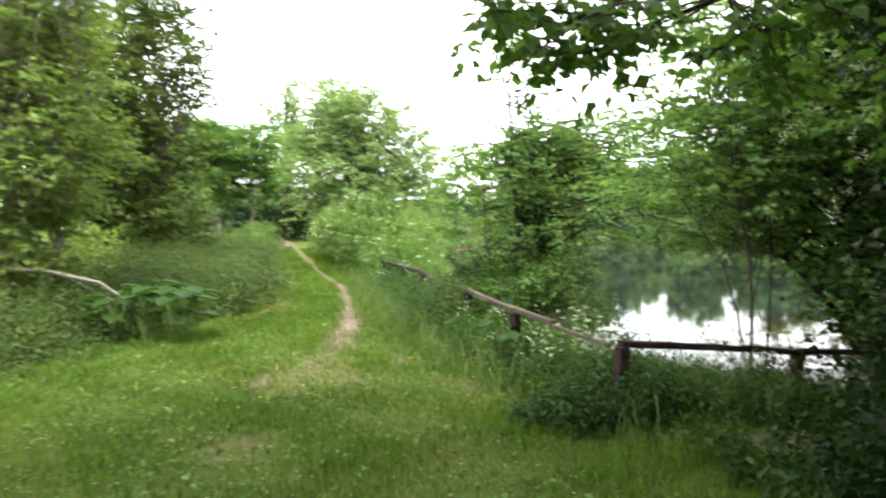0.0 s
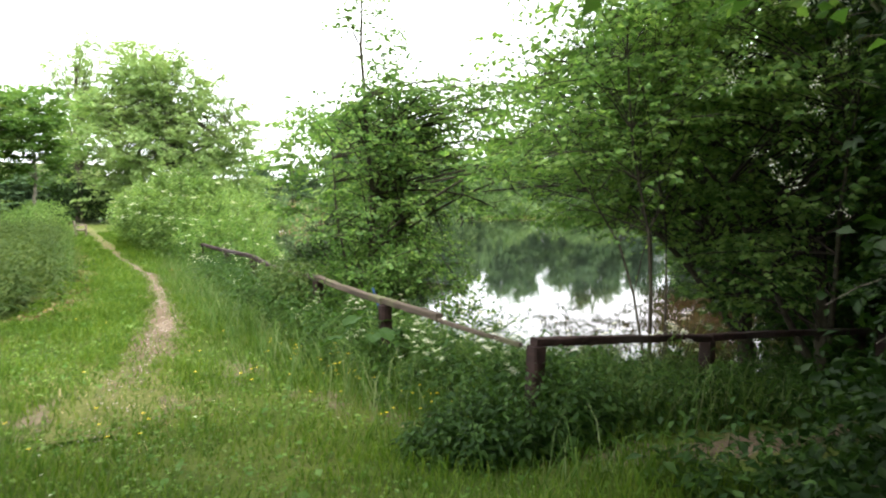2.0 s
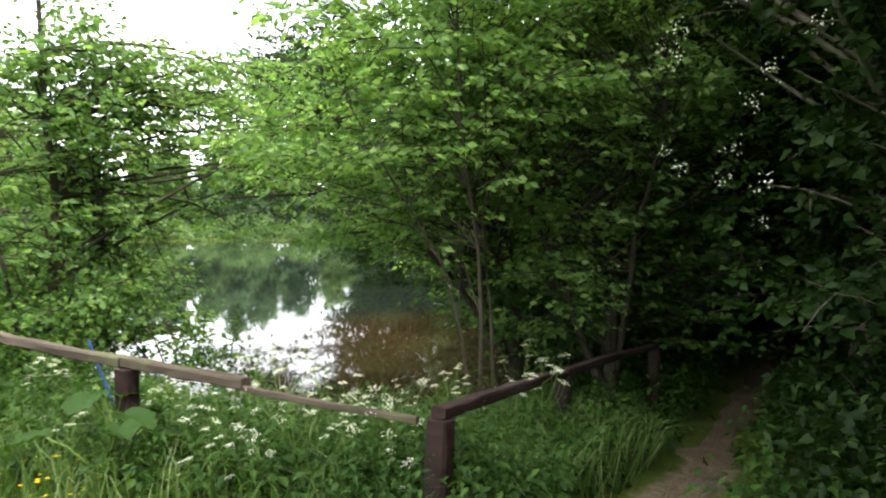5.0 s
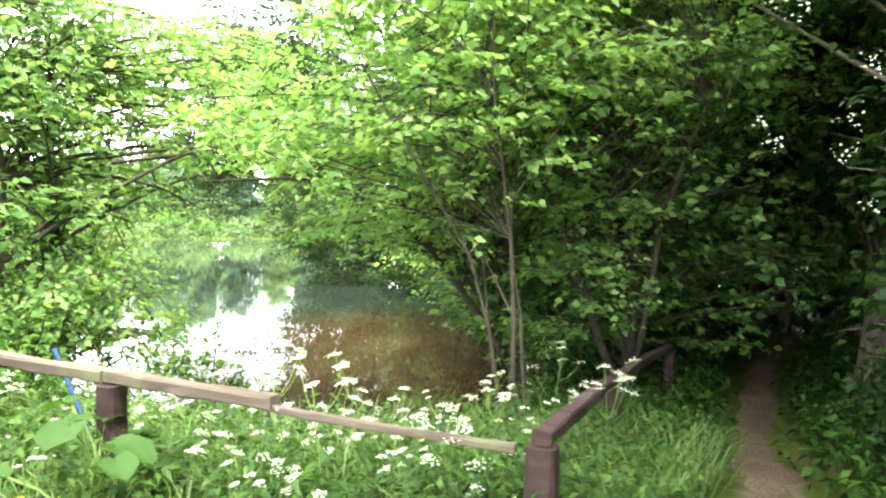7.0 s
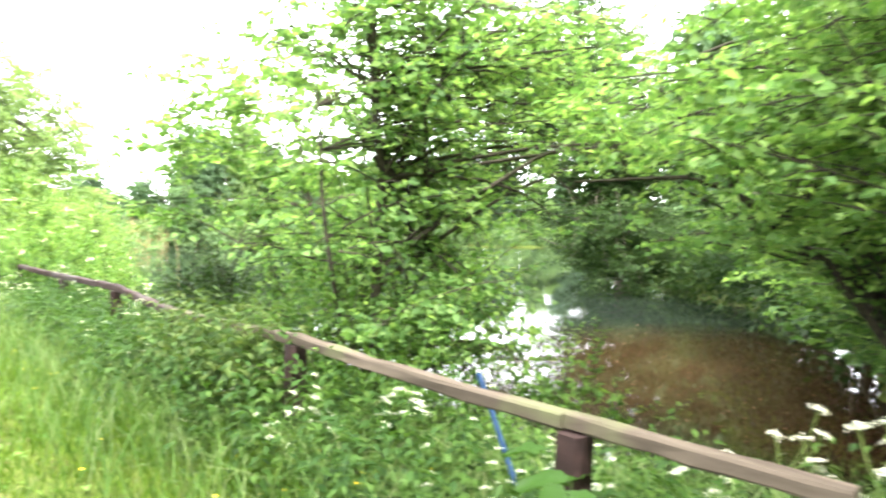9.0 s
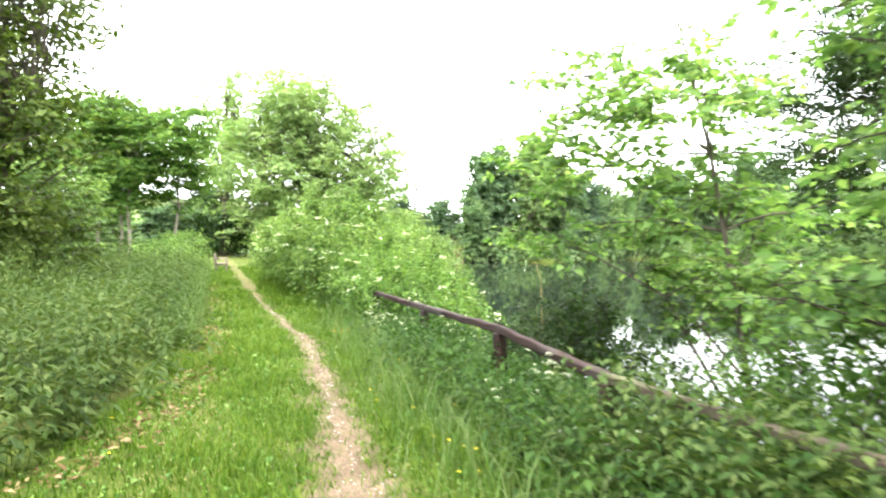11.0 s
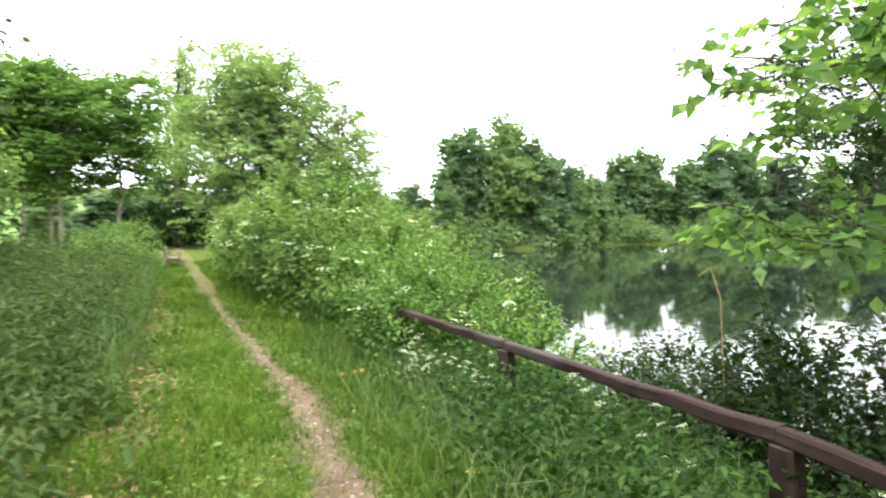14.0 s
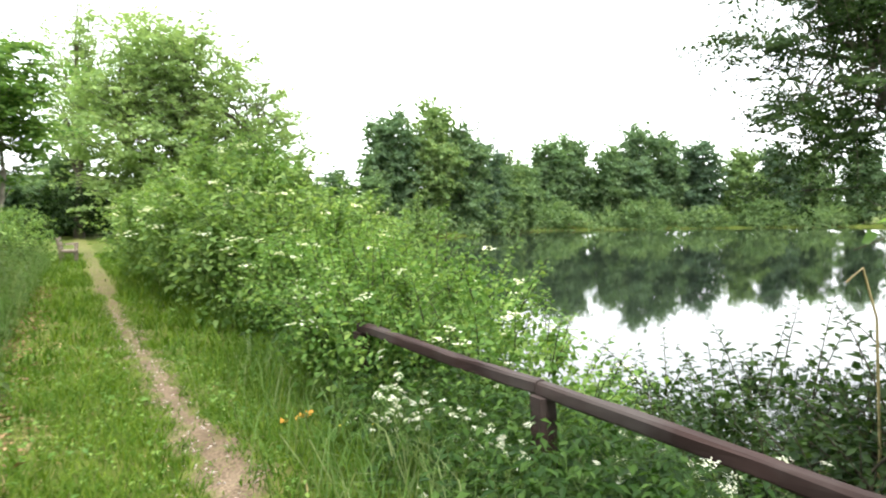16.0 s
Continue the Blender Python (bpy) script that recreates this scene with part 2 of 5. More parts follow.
def part(name, bm, mat, parent=None, label=""):
    me = bpy.data.meshes.new(name)
    bm.to_mesh(me)
    bm.free()
    me.materials.append(mat)
    ob = new(name, me)
    if parent:
        ob.parent = parent
    return tagged(ob, label)


def unit(v):
    return v / np.maximum(np.linalg.norm(v, axis=-1, keepdims=True), 1e-9)


def tubes(lines, sides=5):
    """Tapered tubes. lines: list of (points (n, 3), radii (n,))."""
    vs, fs, base = [], [], 0
    ang = np.linspace(0, 2 * np.pi, sides, endpoint=False)
    for pts, rad in lines:
        pts, rad = np.asarray(pts, float), np.asarray(rad, float)
        t = unit(np.gradient(pts, axis=0))
        ref = np.where(np.abs(t[:, 2:3]) > 0.9, [[1.0, 0, 0]], [[0, 0, 1.0]])
        a = unit(np.cross(t, ref))
        b = np.cross(t, a)
        ring = pts[:, None] + rad[:, None, None] * (np.cos(ang)[None, :, None] * a[:, None] + np.sin(ang)[None, :, None] * b[:, None])
        n = len(pts)
        vs.append(ring.reshape(-1, 3))
        i = np.arange(n - 1)[:, None] * sides + np.arange(sides)[None]
        j = np.arange(n - 1)[:, None] * sides + (np.arange(sides)[None] + 1) % sides
        fs.append(base + np.stack([i, j, j + sides, i + sides], -1).reshape(-1, 4))
        base += n * sides
    return np.concatenate(vs), np.concatenate(fs)


def leaf_quads(c, d, nrm, length, width, fold=0.18):
    """Folded, pointed leaves: base c, direction d, upper side nrm."""
    d = unit(d)
    s = unit(np.cross(d, nrm))
    up = np.cross(s, d)
    length, width = np.asarray(length)[:, None], np.asarray(width)[:, None]
    mid = c + d * length * 0.45
    v = np.stack([c, mid + s * width * 0.5 + up * width * fold, c + d * length - up * length * 0.12, mid - s * width * 0.5 + up * width * fold], 1)
    n = len(c)
    i = np.arange(n)[:, None] * 4
    tri = np.concatenate([i + [[0, 1, 2]], i + [[0, 2, 3]]], 0)
    return v.reshape(-1, 3), tri


def join(chunks):
    vs, fs, b = [], [], 0
    for v, f in chunks:
        vs.append(v)
        fs.append(f + b)
        b += len(v)
    return np.concatenate(vs), np.concatenate(fs)


def bezier(a, m, b, n):
    u = np.linspace(0, 1, n)[:, None]
    return (1 - u) ** 2 * a + 2 * u * (1 - u) * m + u ** 2 * b


def grow_tree(name, base, stems, blobs, branches, twigs, per_twig, leaf, mat, label, seed, bark=None, flat=0.5, twig_len=0.5,
              droop=0.1, twig_mesh=True, near=False, category="tree", sides=7, group="", low=0.35, kids=0.12):
    """A tree: stems are (list of points, base radius); blobs are (centre, radii) that the crown fills; leaves sit along twigs on limbs."""
    r = np.random.default_rng(seed)
    root = empty(name, base)
    tagged(root, label, category, group)
    stem_lines = []
    for pts, r0 in stems:
        pts = np.array(pts, float)
        u = np.linspace(0, 1, 9) * (len(pts) - 1)
        p = np.stack([np.interp(u, np.arange(len(pts)), pts[:, k]) for k in range(3)], 1)
        p[1:-1] += r.normal(0, r0 * 0.35, (7, 3)) * [1, 1, 0.2]
        rad = r0 * (1 - 0.85 * np.linspace(0, 1, 9))
        rad[0] *= 1.35
        stem_lines.append((p, rad))
    for k, line in enumerate(stem_lines):
        part_of(root, "trunk" if k == 0 else "stem", *tubes([line], sides), bark or M_BARK, smooth=True)
    vol = np.array([b[1][0] * b[1][1] * b[1][2] for b in blobs]) ** 0.8
    pick = r.choice(len(blobs), branches, p=vol / vol.sum())
    limb_lines, starts, dirs = [], [], []
    for k in pick:
        c, rad = np.array(blobs[k][0], float), np.array(blobs[k][1], float)
        v = unit(r.normal(size=3)) * r.uniform(0.25, 1.0) ** 0.4
        tip = c + v * rad
        p, pr = stem_lines[r.integers(len(stem_lines))]
        top = p[-1][2]
        z = np.clip(tip[2] * r.uniform(0.4, 0.75), top * low * 0.3, top * 0.97)
        i = int(np.argmin(np.abs(p[:, 2] - z)))
        if near:
            i = max(int(np.argmin(np.linalg.norm(p - tip, axis=1))) - r.integers(0, 2), 1)
        a = p[i]
        reach = np.linalg.norm(tip - a)
        m = (a + tip) / 2 + [0, 0, reach * r.uniform(0.05, 0.22)] + r.normal(0, reach * 0.06, 3)
        q = bezier(a, m, tip, 6)
        limb_lines.append((q, np.linspace(min(pr[i] * 0.55, 0.008 + reach * 0.008), 0.004, 6)))
        u = r.uniform(0.3, 1.0, twigs) ** 0.8
        s = np.stack([np.interp(u, np.linspace(0, 1, 6), q[:, j]) for j in range(3)], 1)
        out = unit(tip - a)
        dd = unit(out * 0.45 * [1, 1, 0.4] + r.normal(0, 0.75, (twigs, 3)) * [1, 1, flat])
        dd[:, 2] -= droop
        starts.append(s)
        dirs.append(unit(dd))
    s, d = np.concatenate(starts), np.concatenate(dirs)
    tl = twig_len * r.uniform(0.5, 1.3, len(s))
    if twig_mesh:
        show = np.flatnonzero(r.uniform(size=len(s)) < kids)
        for i in show:
            limb_lines.append((np.stack([s[i], s[i] + d[i] * tl[i] * 0.5 + [0, 0, 0.02], s[i] + d[i] * tl[i]]), np.array([0.006, 0.004, 0.002])))
    tagged(part_of(root, "branchwork", *tubes(limb_lines, 4), bark or M_BARK, smooth=True), kind="stuff")
    n = len(s)
    u = r.uniform(0.05, 1.05, (n, per_twig))
    side = unit(np.cross(d, [0, 0, 1.0]))
    sgn = np.where(np.arange(per_twig) % 2, 1.0, -1.0)[None, :, None]
    jit = r.normal(0, 0.12, (n, per_twig, 3)) * tl[:, None, None]
    c = s[:, None] + d[:, None] * (tl[:, None] * u)[..., None] + jit * [1, 1, flat * 0.8]
    ld = d[:, None] * 0.6 + side[:, None] * sgn * r.uniform(0.3, 1.1, (n, per_twig, 1)) + r.normal(0, 0.3, (n, per_twig, 3)) * [1, 1, 0.6]
    ld[..., 2] -= 0.18
    nr = np.array([0, 0, 0.8]) + r.normal(0, 0.6, (n, per_twig, 3)) + (d * [0.6, 0.6, 0])[:, None]
    L = leaf * r.uniform(0.55, 1.25, n * per_twig)
    v, f = leaf_quads(c.reshape(-1, 3), ld.reshape(-1, 3), nr.reshape(-1, 3), L, L * r.uniform(0.5, 0.75, len(L)))
    tagged(part_of(root, "crown", v, f, mat), kind="stuff")
    return root


# ---- the lie of the land ----
WATER_Z = -0.95
# shoreline of the pond, as a ring
SHORE = [(5.6, 6.2), (8, 6.4), (10.5, 7.0), (14.8, 8.7), (19, 12), (24.5, 16.5), (27, 22), (36, 30), (60, 40), (95, 52), (118, 66), (106, 78),
         (78, 84), (56, 86), (46, 82), (33, 71), (26, 74), (20, 72), (13, 56), (8.5, 40), (6.2, 28), (5.2, 18), (5.0, 10)]
SH = np.array(SHORE, float)


def shore_distance(x, y):
    """Metres to the shoreline: positive on land, negative on the water."""
    p = np.stack([x, y], -1)
    best, inside = np.full(x.shape, 1e9), np.zeros(x.shape, bool)
    for i in range(len(SH)):
        a, b = SH[i], SH[(i + 1) % len(SH)]
        ab = b - a
        t = np.clip(((p - a) @ ab) / (ab @ ab), 0, 1)
        best = np.minimum(best, np.linalg.norm(p - a - t[..., None] * ab, axis=-1))
        cross = (a[1] > p[..., 1]) != (b[1] > p[..., 1])
        xi = (b[0] - a[0]) * (p[..., 1] - a[1]) / (b[1] - a[1] + 1e-12) + a[0]
        inside ^= cross & (p[..., 0] < xi)
    return np.where(inside, -best, best)


def smooth01(t):
    t = np.clip(t, 0, 1)
    return t * t * (3 - 2 * t)


def ground_z(x, y):
    x, y = np.asarray(x, float), np.asarray(y, float)
    d = shore_distance(x, y)
    bank = -1.02 + 1.02 * smooth01((d + 0.15) / 2.9)
    bank = np.where(d < 0, np.maximum(-1.02 + d * 0.3, -2.2), bank)
    wood = -0.42 * smooth01((x - 3.2) / 4.5)
    z = np.where(d > 0, np.minimum(bank, 0) + wood * smooth01(d / 2.0) * (bank > -1.0), bank)
    hill = 0.055 * np.maximum(y - 58, 0) * smooth01((14 - x) / 20) + 0.03 * np.maximum(y - 100, 0) * smooth01((x - 10) / 30)
    ditch = -0.5 * smooth01((-3.6 - x) / 2.0) * smooth01((40 - y) / 10)
    rough = 0.025 * np.sin(x * 2.3 + y * 0.7) * np.sin(y * 1.9 - x) + 0.015 * np.sin(5.1 * x + 1.3 * y)
    return z + hill + ditch + rough * (d > 0.5)


def grid_axis(parts):
    return np.unique(np.concatenate([np.arange(a, b, s) for a, b, s in parts]))


gx = grid_axis([(-1500, -200, 130), (-200, -40, 16), (-40, -8, 2), (-8, 12, 0.25), (12, 40, 1), (40, 130, 3), (130, 300, 20), (300, 1600, 130)])
gy = grid_axis([(-1500, -100, 140), (-100, -10, 9), (-10, 20, 0.25), (20, 40, 0.6), (40, 120, 2), (120, 300, 12), (300, 1600, 130)])
GX, GY = np.meshgrid(gx, gy)
GZ = ground_z(GX, GY)
ii = np.arange(len(gy) - 1)[:, None] * len(gx) + np.arange(len(gx) - 1)[None]
ground = new("ground", mesh_of("ground", np.stack([GX, GY, GZ], -1).reshape(-1, 3), np.stack([ii, ii + 1, ii + 1 + len(gx), ii + len(gx)], -1).reshape(-1, 4), M_GROUND, True))
tagged(ground, "mown and trodden turf sloping down to the pond", "ground", kind="structure")

# the water sheet runs on under the bank, whose turf cuts its outline
water_v = np.array([[3.2, 4.8, WATER_Z], [140, 4.8, WATER_Z], [140, 98, WATER_Z], [3.2, 98, WATER_Z]])
water_f = np.array([[0, 1, 2, 3]])
water = new("water", mesh_of("water", water_v, water_f, M_WATER))
tagged(water, "still brown pond water mirroring trees and white sky", "pond", kind="structure")

# green field rising behind the trees
fx, fy = np.meshgrid(np.linspace(-70, 14, 30), np.linspace(62, 170, 24))
fz = ground_z(fx, fy) + 0.03
ii = np.arange(23)[:, None] * 30 + np.arange(29)[None]
field = new("field", mesh_of("field", np.stack([fx, fy, fz], -1).reshape(-1, 3), np.stack([ii, ii + 1, ii + 31, ii + 30], -1).reshape(-1, 4), M_FIELD, True))
tagged(field, "bright green grass field rising behind the trees", "field", kind="structure")

# ---- footpath ----
PATH_Y = np.array([-14, -4, 0, 3.2, 5.6, 8.4, 11.3, 14.5, 16.7, 19.6, 26.6, 34, 45, 60], float)
PATH_X = np.array([-1.2, -0.6, -0.1, 0.0, 0.5, 1.02, 1.18, 1.22, 1.04, 0.78, 0.38, -0.05, -0.7, -1.6], float)
PATH_W = np.array([0.05, 0.05, 0.08, 0.1, 0.28, 0.35, 0.23, 0.22, 0.21, 0.22, 0.22, 0.22, 0.25, 0.25], float)


def path_x(y):
    return np.interp(y, PATH_Y, PATH_X)


def set_wear(ob, values):
    at = ob.data.attributes.new("wear", "FLOAT", "POINT")
    at.data.foreach_set("value", np.asarray(values, np.float32).ravel())


def strip(name, ys, xc, half, mat, lift, label, wob=0.06, cols=9):
    r = np.random.default_rng(len(name))
    ys = np.asarray(ys, float)
    xl = xc - half + r.normal(0, wob, len(ys))
    xr = xc + half + r.normal(0, wob, len(ys))
    u = np.linspace(0, 1, cols)
    X = xl[:, None] * (1 - u) + xr[:, None] * u
    Y = np.repeat(ys[:, None], cols, 1)
    edge = np.minimum(u, 1 - u) * 4
    Z = ground_z(X, Y) + lift * np.clip(edge, 0, 1) - 0.012 * (edge < 0.01)
    i = np.arange(len(ys) - 1)[:, None] * cols + np.arange(cols - 1)[None]
    ob = new(name, mesh_of(name, np.stack([X, Y, Z], -1).reshape(-1, 3), np.stack([i, i + 1, i + 1 + cols, i + cols], -1).reshape(-1, 4), mat, True))
    fray = np.clip(np.minimum(u, 1 - u) * 3.2, 0, 1)[None] * np.interp(ys, [4.6, 6.5, 8, 10, 22, 34, 50], [0.0, 0.42, 0.64, 0.6, 0.4, 0.26, 0.2])[:, None]
    set_wear(ob, fray)
    return tagged(ob, label, "path", kind="structure")


py = np.concatenate([np.arange(4.6, 22, 0.18), np.arange(22, 58, 0.6)])
strip("footpath", py, path_x(py), np.interp(py, PATH_Y, PATH_W) * 1.4, M_PATH, 0.022, "narrow trodden soil footpath fraying into grass", 0.05, 13)


def side_path(name, x0, x1, yc, half, lift, label):
    r = np.random.default_rng(3)
    xs = np.arange(x0, x1, 0.25)
    u = np.linspace(-1, 1, 9)
    hw = half + r.normal(0, 0.05, len(xs))
    X = np.repeat(xs[:, None], 9, 1)
    Y = yc(xs)[:, None] + hw[:, None] * u
    Z = ground_z(X, Y) + lift * np.clip((1 - np.abs(u)) * 4, 0, 1) - 0.012 * (np.abs(u) > 0.99)
    i = np.arange(len(xs) - 1)[:, None] * 9 + np.arange(8)[None]
    ob = new(name, mesh_of(name, np.stack([X, Y, Z], -1).reshape(-1, 3), np.stack([i, i + 1, i + 10, i + 9], -1).reshape(-1, 4), M_PATH, True))
    set_wear(ob, np.repeat(np.clip((1 - np.abs(u)) * 3, 0, 0.8)[None], len(xs), 0))
    tagged(ob, label, "path", kind="structure")


def trail_y(x):
    return np.interp(x, [1.0, 2.2, 3.2, 4.4, 7, 10, 16], [3.5, 3.2, 2.85, 2.68, 2.95, 3.05, 2.6])


side_path("woodland_trail", 3.4, 16, trail_y, 0.16, 0.02, "bare earth trail leading into the dark thicket")

# ---- grass ----
def worn(x, y):
    """1 on bare soil, 0 in thick turf."""
    a = 1 - smooth01((np.abs(x - path_x(y)) - np.interp(y, PATH_Y, PATH_W) * 0.45) / 0.2)
    a *= 0.35 + 0.65 * smooth01((y - 5.8) / 3.0)
    a *= smooth01((y - 4.0) / 1.5)
    b = (1 - smooth01((np.abs(y - trail_y(x)) - 0.08) / 0.16)) * smooth01((x - 1.9) / 2.2)
    c = 0.8 * np.exp(-(((x - 0.38) / 0.6) ** 2 + ((y - 5.3) / 0.5) ** 2)) + 0.36 * np.exp(-(((x + 0.1) / 0.4) ** 2 + ((y - 3.3) / 0.4) ** 2)) + 0.5 * np.exp(-(((x - 1.5) / 0.3) ** 2 + ((y - 6.2) / 0.7) ** 2))
    c += 0.42 * np.exp(-((x - np.interp(y, [2.8, 4.1, 5], [3.4, 2.3, 1.9])) / 0.22) ** 2) * ((y > 2.6) & (y < 5.2))
    return np.clip(np.maximum(np.maximum(a, b), c), 0, 1)


set_wear(ground, worn(GX, GY) * ((GY > -5) & (GY < 9)) * (np.abs(GX) < 6))


def blades(x, y, h, w, lean, r):
    n = len(x)
    z = ground_z(x, y)
    a = r.uniform(0, 2 * np.pi, n)
    side = np.stack([np.cos(a), np.sin(a), np.zeros(n)], 1)
    b = r.uniform(0, 2 * np.pi, n)
    lv = np.stack([np.cos(b), np.sin(b), np.zeros(n)], 1) * (lean * h)[:, None]
    base = np.stack([x, y, z - 0.01], 1)
    up = np.array([0, 0, 1.0])
    mid = base + up * (h * 0.6)[:, None] + lv * 0.35
    tip = base + up * (h * (1 - 0.35 * lean))[:, None] + lv
    hw = (w / 2)[:, None] * side
    v = np.stack([base - hw, base + hw, mid + hw * 0.75, mid - hw * 0.75, tip], 1).reshape(-1, 3)
    i = np.arange(n)[:, None] * 5
    f = np.concatenate([i + [[0, 1, 2]], i + [[0, 2, 3]], i + [[3, 2, 4]]], 0)
    return v, f


def scatter(n, x0, x1, y0, y1, r):
    return r.uniform(x0, x1, n), r.uniform(y0, y1, n)


def left_edge(y):
    return np.interp(y, [-10, 4, 7, 9, 10.3, 12, 14.7, 20, 30, 40], [-4.5, -3.2, -2.5, -1.5, -0.5, -0.22, -0.22, -0.5, -1.0, -1.6])


def right_edge(y):
    return np.interp(y, [-10, 0, 3, 4.4, 5.6, 8, 12, 16, 19, 26, 40], [3.4, 3.0, 2.9, 2.45, 2.2, 1.95, 1.9, 2.2, 1.9, 1.2, 1.0])


r = np.random.default_rng(11)
chunks = []
for n, box, hs, ws in ((140000, (-4.5, 4.2, -1.0, 9), (0.05, 0.14), 0.0068), (75000, (-1.6, 2.6, 9, 18), (0.05, 0.14), 0.008), (30000, (-2.2, 2.6, 18, 38), (0.08, 0.2), 0.018)):
    x, y = scatter(n, *box, r)
    keep = (r.uniform(size=n) > worn(x, y) * 0.97) & (x < right_edge(y) + 0.5) & (x > left_edge(y) - 0.3)
    lump = 0.5 + 0.5 * np.sin(x * 3.1 + 1.7 * np.sin(y * 1.3)) * np.sin(y * 2.7 + x)
    keep &= r.uniform(size=n) < 0.5 + 0.5 * lump
    x, y, lump = x[keep], y[keep], lump[keep]
    margin = smooth01((x - right_edge(y) + 0.7) / 0.8)
    h = r.uniform(*hs, len(x)) * (0.6 + 0.8 * lump) * (1 + 1.2 * margin)
    chunks.append(blades(x, y, h, ws * r.uniform(0.6, 1.4, len(x)), r.uniform(0.2, 1.0, len(x)), r))
grass = new("grass", mesh_of("grass", *join(chunks), M_GRASS))
tagged(grass, "short patchy green lawn grass beside the footpath", "grass", kind="stuff")

# taller grass along the fence and behind it
chunks = []
x, y = scatter(44000, 1.2, 5.2, 2.5, 17, r)
keep = (x > right_edge(y) - 0.15 + 0.3 * r.normal(size=len(x))) & (shore_distance(x, y) > 0.1) & (np.abs(y - trail_y(x)) > 0.3)
x, y = x[keep], y[keep]
chunks.append(blades(x, y, r.uniform(0.2, 0.62, len(x)), r.uniform(0.005, 0.011, len(x)), r.uniform(0.3, 1.1, len(x)), r))
x, y = scatter(7000, -1.9, -0.2, 15, 32, r)
keep = x < left_edge(y) + 0.1
x, y = x[keep], y[keep]
chunks.append(blades(x, y, r.uniform(0.3, 0.95, len(x)), r.uniform(0.006, 0.012, len(x)), r.uniform(0.2, 0.9, len(x)), r))
tall = new("tall_grass", mesh_of("tall_grass", *join(chunks), M_TALLGRASS))
tagged(tall, "long seeding grass along the fence and path edge", "grass", kind="stuff")


# ---- herbs: nettles, brambles, undergrowth ----
def herb_mass(name, x, y, h, leaf, mat, label, r, leaves=14, spread=0.12, stem=0.004, category="undergrowth", droop=0.5, slim=0.5):
    """Many upright leafy stems as one mass."""
    n = len(x)
    z = ground_z(x, y)
    top = np.stack([x + r.normal(0, 0.12, n) * h, y + r.normal(0, 0.12, n) * h, z + h], 1)
    base = np.stack([x, y, z - 0.02], 1)
    a = r.uniform(0, 2 * np.pi, n)
    hw = stem * np.stack([np.cos(a), np.sin(a), np.zeros(n)], 1)
    hv = stem * np.stack([-np.sin(a), np.cos(a), np.zeros(n)], 1)
    sv = np.stack([base - hw, base + hw, base + hv, top], 1).reshape(-1, 3)
    i = np.arange(n)[:, None] * 4
    sf = np.concatenate([i + [[0, 1, 3]], i + [[1, 2, 3]], i + [[2, 0, 3]]], 0)
    u = np.linspace(0.18, 1.0, leaves)[None, :] * np.ones((n, 1)) + r.normal(0, 0.03, (n, leaves))
    c = base[:, None] + (top - base)[:, None] * np.clip(u, 0, 1.02)[..., None]
    az = a[:, None] + np.arange(leaves)[None] * (np.pi / 2 if slim < 0.6 else 2.4) + (np.arange(leaves) // 2)[None] * 0.8 + r.normal(0, 0.3, (n, leaves))
    d = np.stack([np.cos(az), np.sin(az), -droop * r.uniform(0.2, 1.2, (n, leaves))], -1)
    c = c + d * spread * 0.25 * r.uniform(0, 1, (n, leaves, 1))
    nr = np.array([0, 0, 1.0]) + r.normal(0, 0.25, (n, leaves, 3)) + 0.5 * np.stack([np.cos(az), np.sin(az), 0 * az], -1)
    L = leaf * (1.15 - 0.65 * np.clip(u, 0, 1)) * r.uniform(0.7, 1.25, (n, leaves))
    lv, lf = leaf_quads(c.reshape(-1, 3), d.reshape(-1, 3), nr.reshape(-1, 3), L.ravel(), L.ravel() * slim)
    v, f = join([(sv, sf), (lv, lf)])
    ob = new(name, mesh_of(name, v, f, mat))
    return tagged(ob, label, category, kind="stuff")


x, y = scatter(5200, -4.6, 0.0, 6.5, 34, r)
keep = x < left_edge(y) - 0.12 + 0.15 * r.normal(size=len(x))
x, y = x[keep], y[keep]
h = (0.55 + 0.5 * smooth01((left_edge(y) - x) / 0.9)) * r.uniform(0.75, 1.2, len(x)) * (0.75 + 0.35 * np.sin(x * 1.7 + 2) * np.sin(y * 1.1) ** 2) * np.interp(y, [6.5, 9, 11, 34], [0.55, 0.85, 0.98, 1.05]) * np.where(r.uniform(size=len(x)) < 0.12, 1.25, 1.0)
herb_mass("nettle_bed", x, y, h * 1.12, 0.14, M_NETTLE, "dense bed of dusty green nettles beside the path", r, 14, 0.12, 0.004, "nettles", 0.5, 0.4)

# broad-leaved herbs under and behind the fence
x, y = scatter(7500, 1.7, 5.2, 3.0, 18, r)
d = shore_distance(x, y)
keep = (x > right_edge(y) + 0.05 + 0.12 * r.normal(size=len(x))) & (d > 0.2) & (np.abs(y - trail_y(x)) > 0.38)
x, y = x[keep], y[keep]
h = r.uniform(0.25, 0.6, len(x)) * (1 - 0.3 * (x > 3.2)) * np.interp(y, [3, 4.5, 6, 6.9, 8.6, 9.4, 13, 18], [1.05, 0.85, 0.95, 1.3, 1.35, 1.05, 1.05, 1.3])
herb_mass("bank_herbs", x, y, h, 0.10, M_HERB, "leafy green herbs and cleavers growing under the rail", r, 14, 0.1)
x, y = scatter(3800, 2.6, 12, -1.5, 5.6, r)
keep = (np.abs(y - trail_y(x)) > 0.36 + 0.1 * r.normal(size=len(x))) & (x > right_edge(y)) & (shore_distance(x, y) > 0.1)
x, y = x[keep], y[keep]
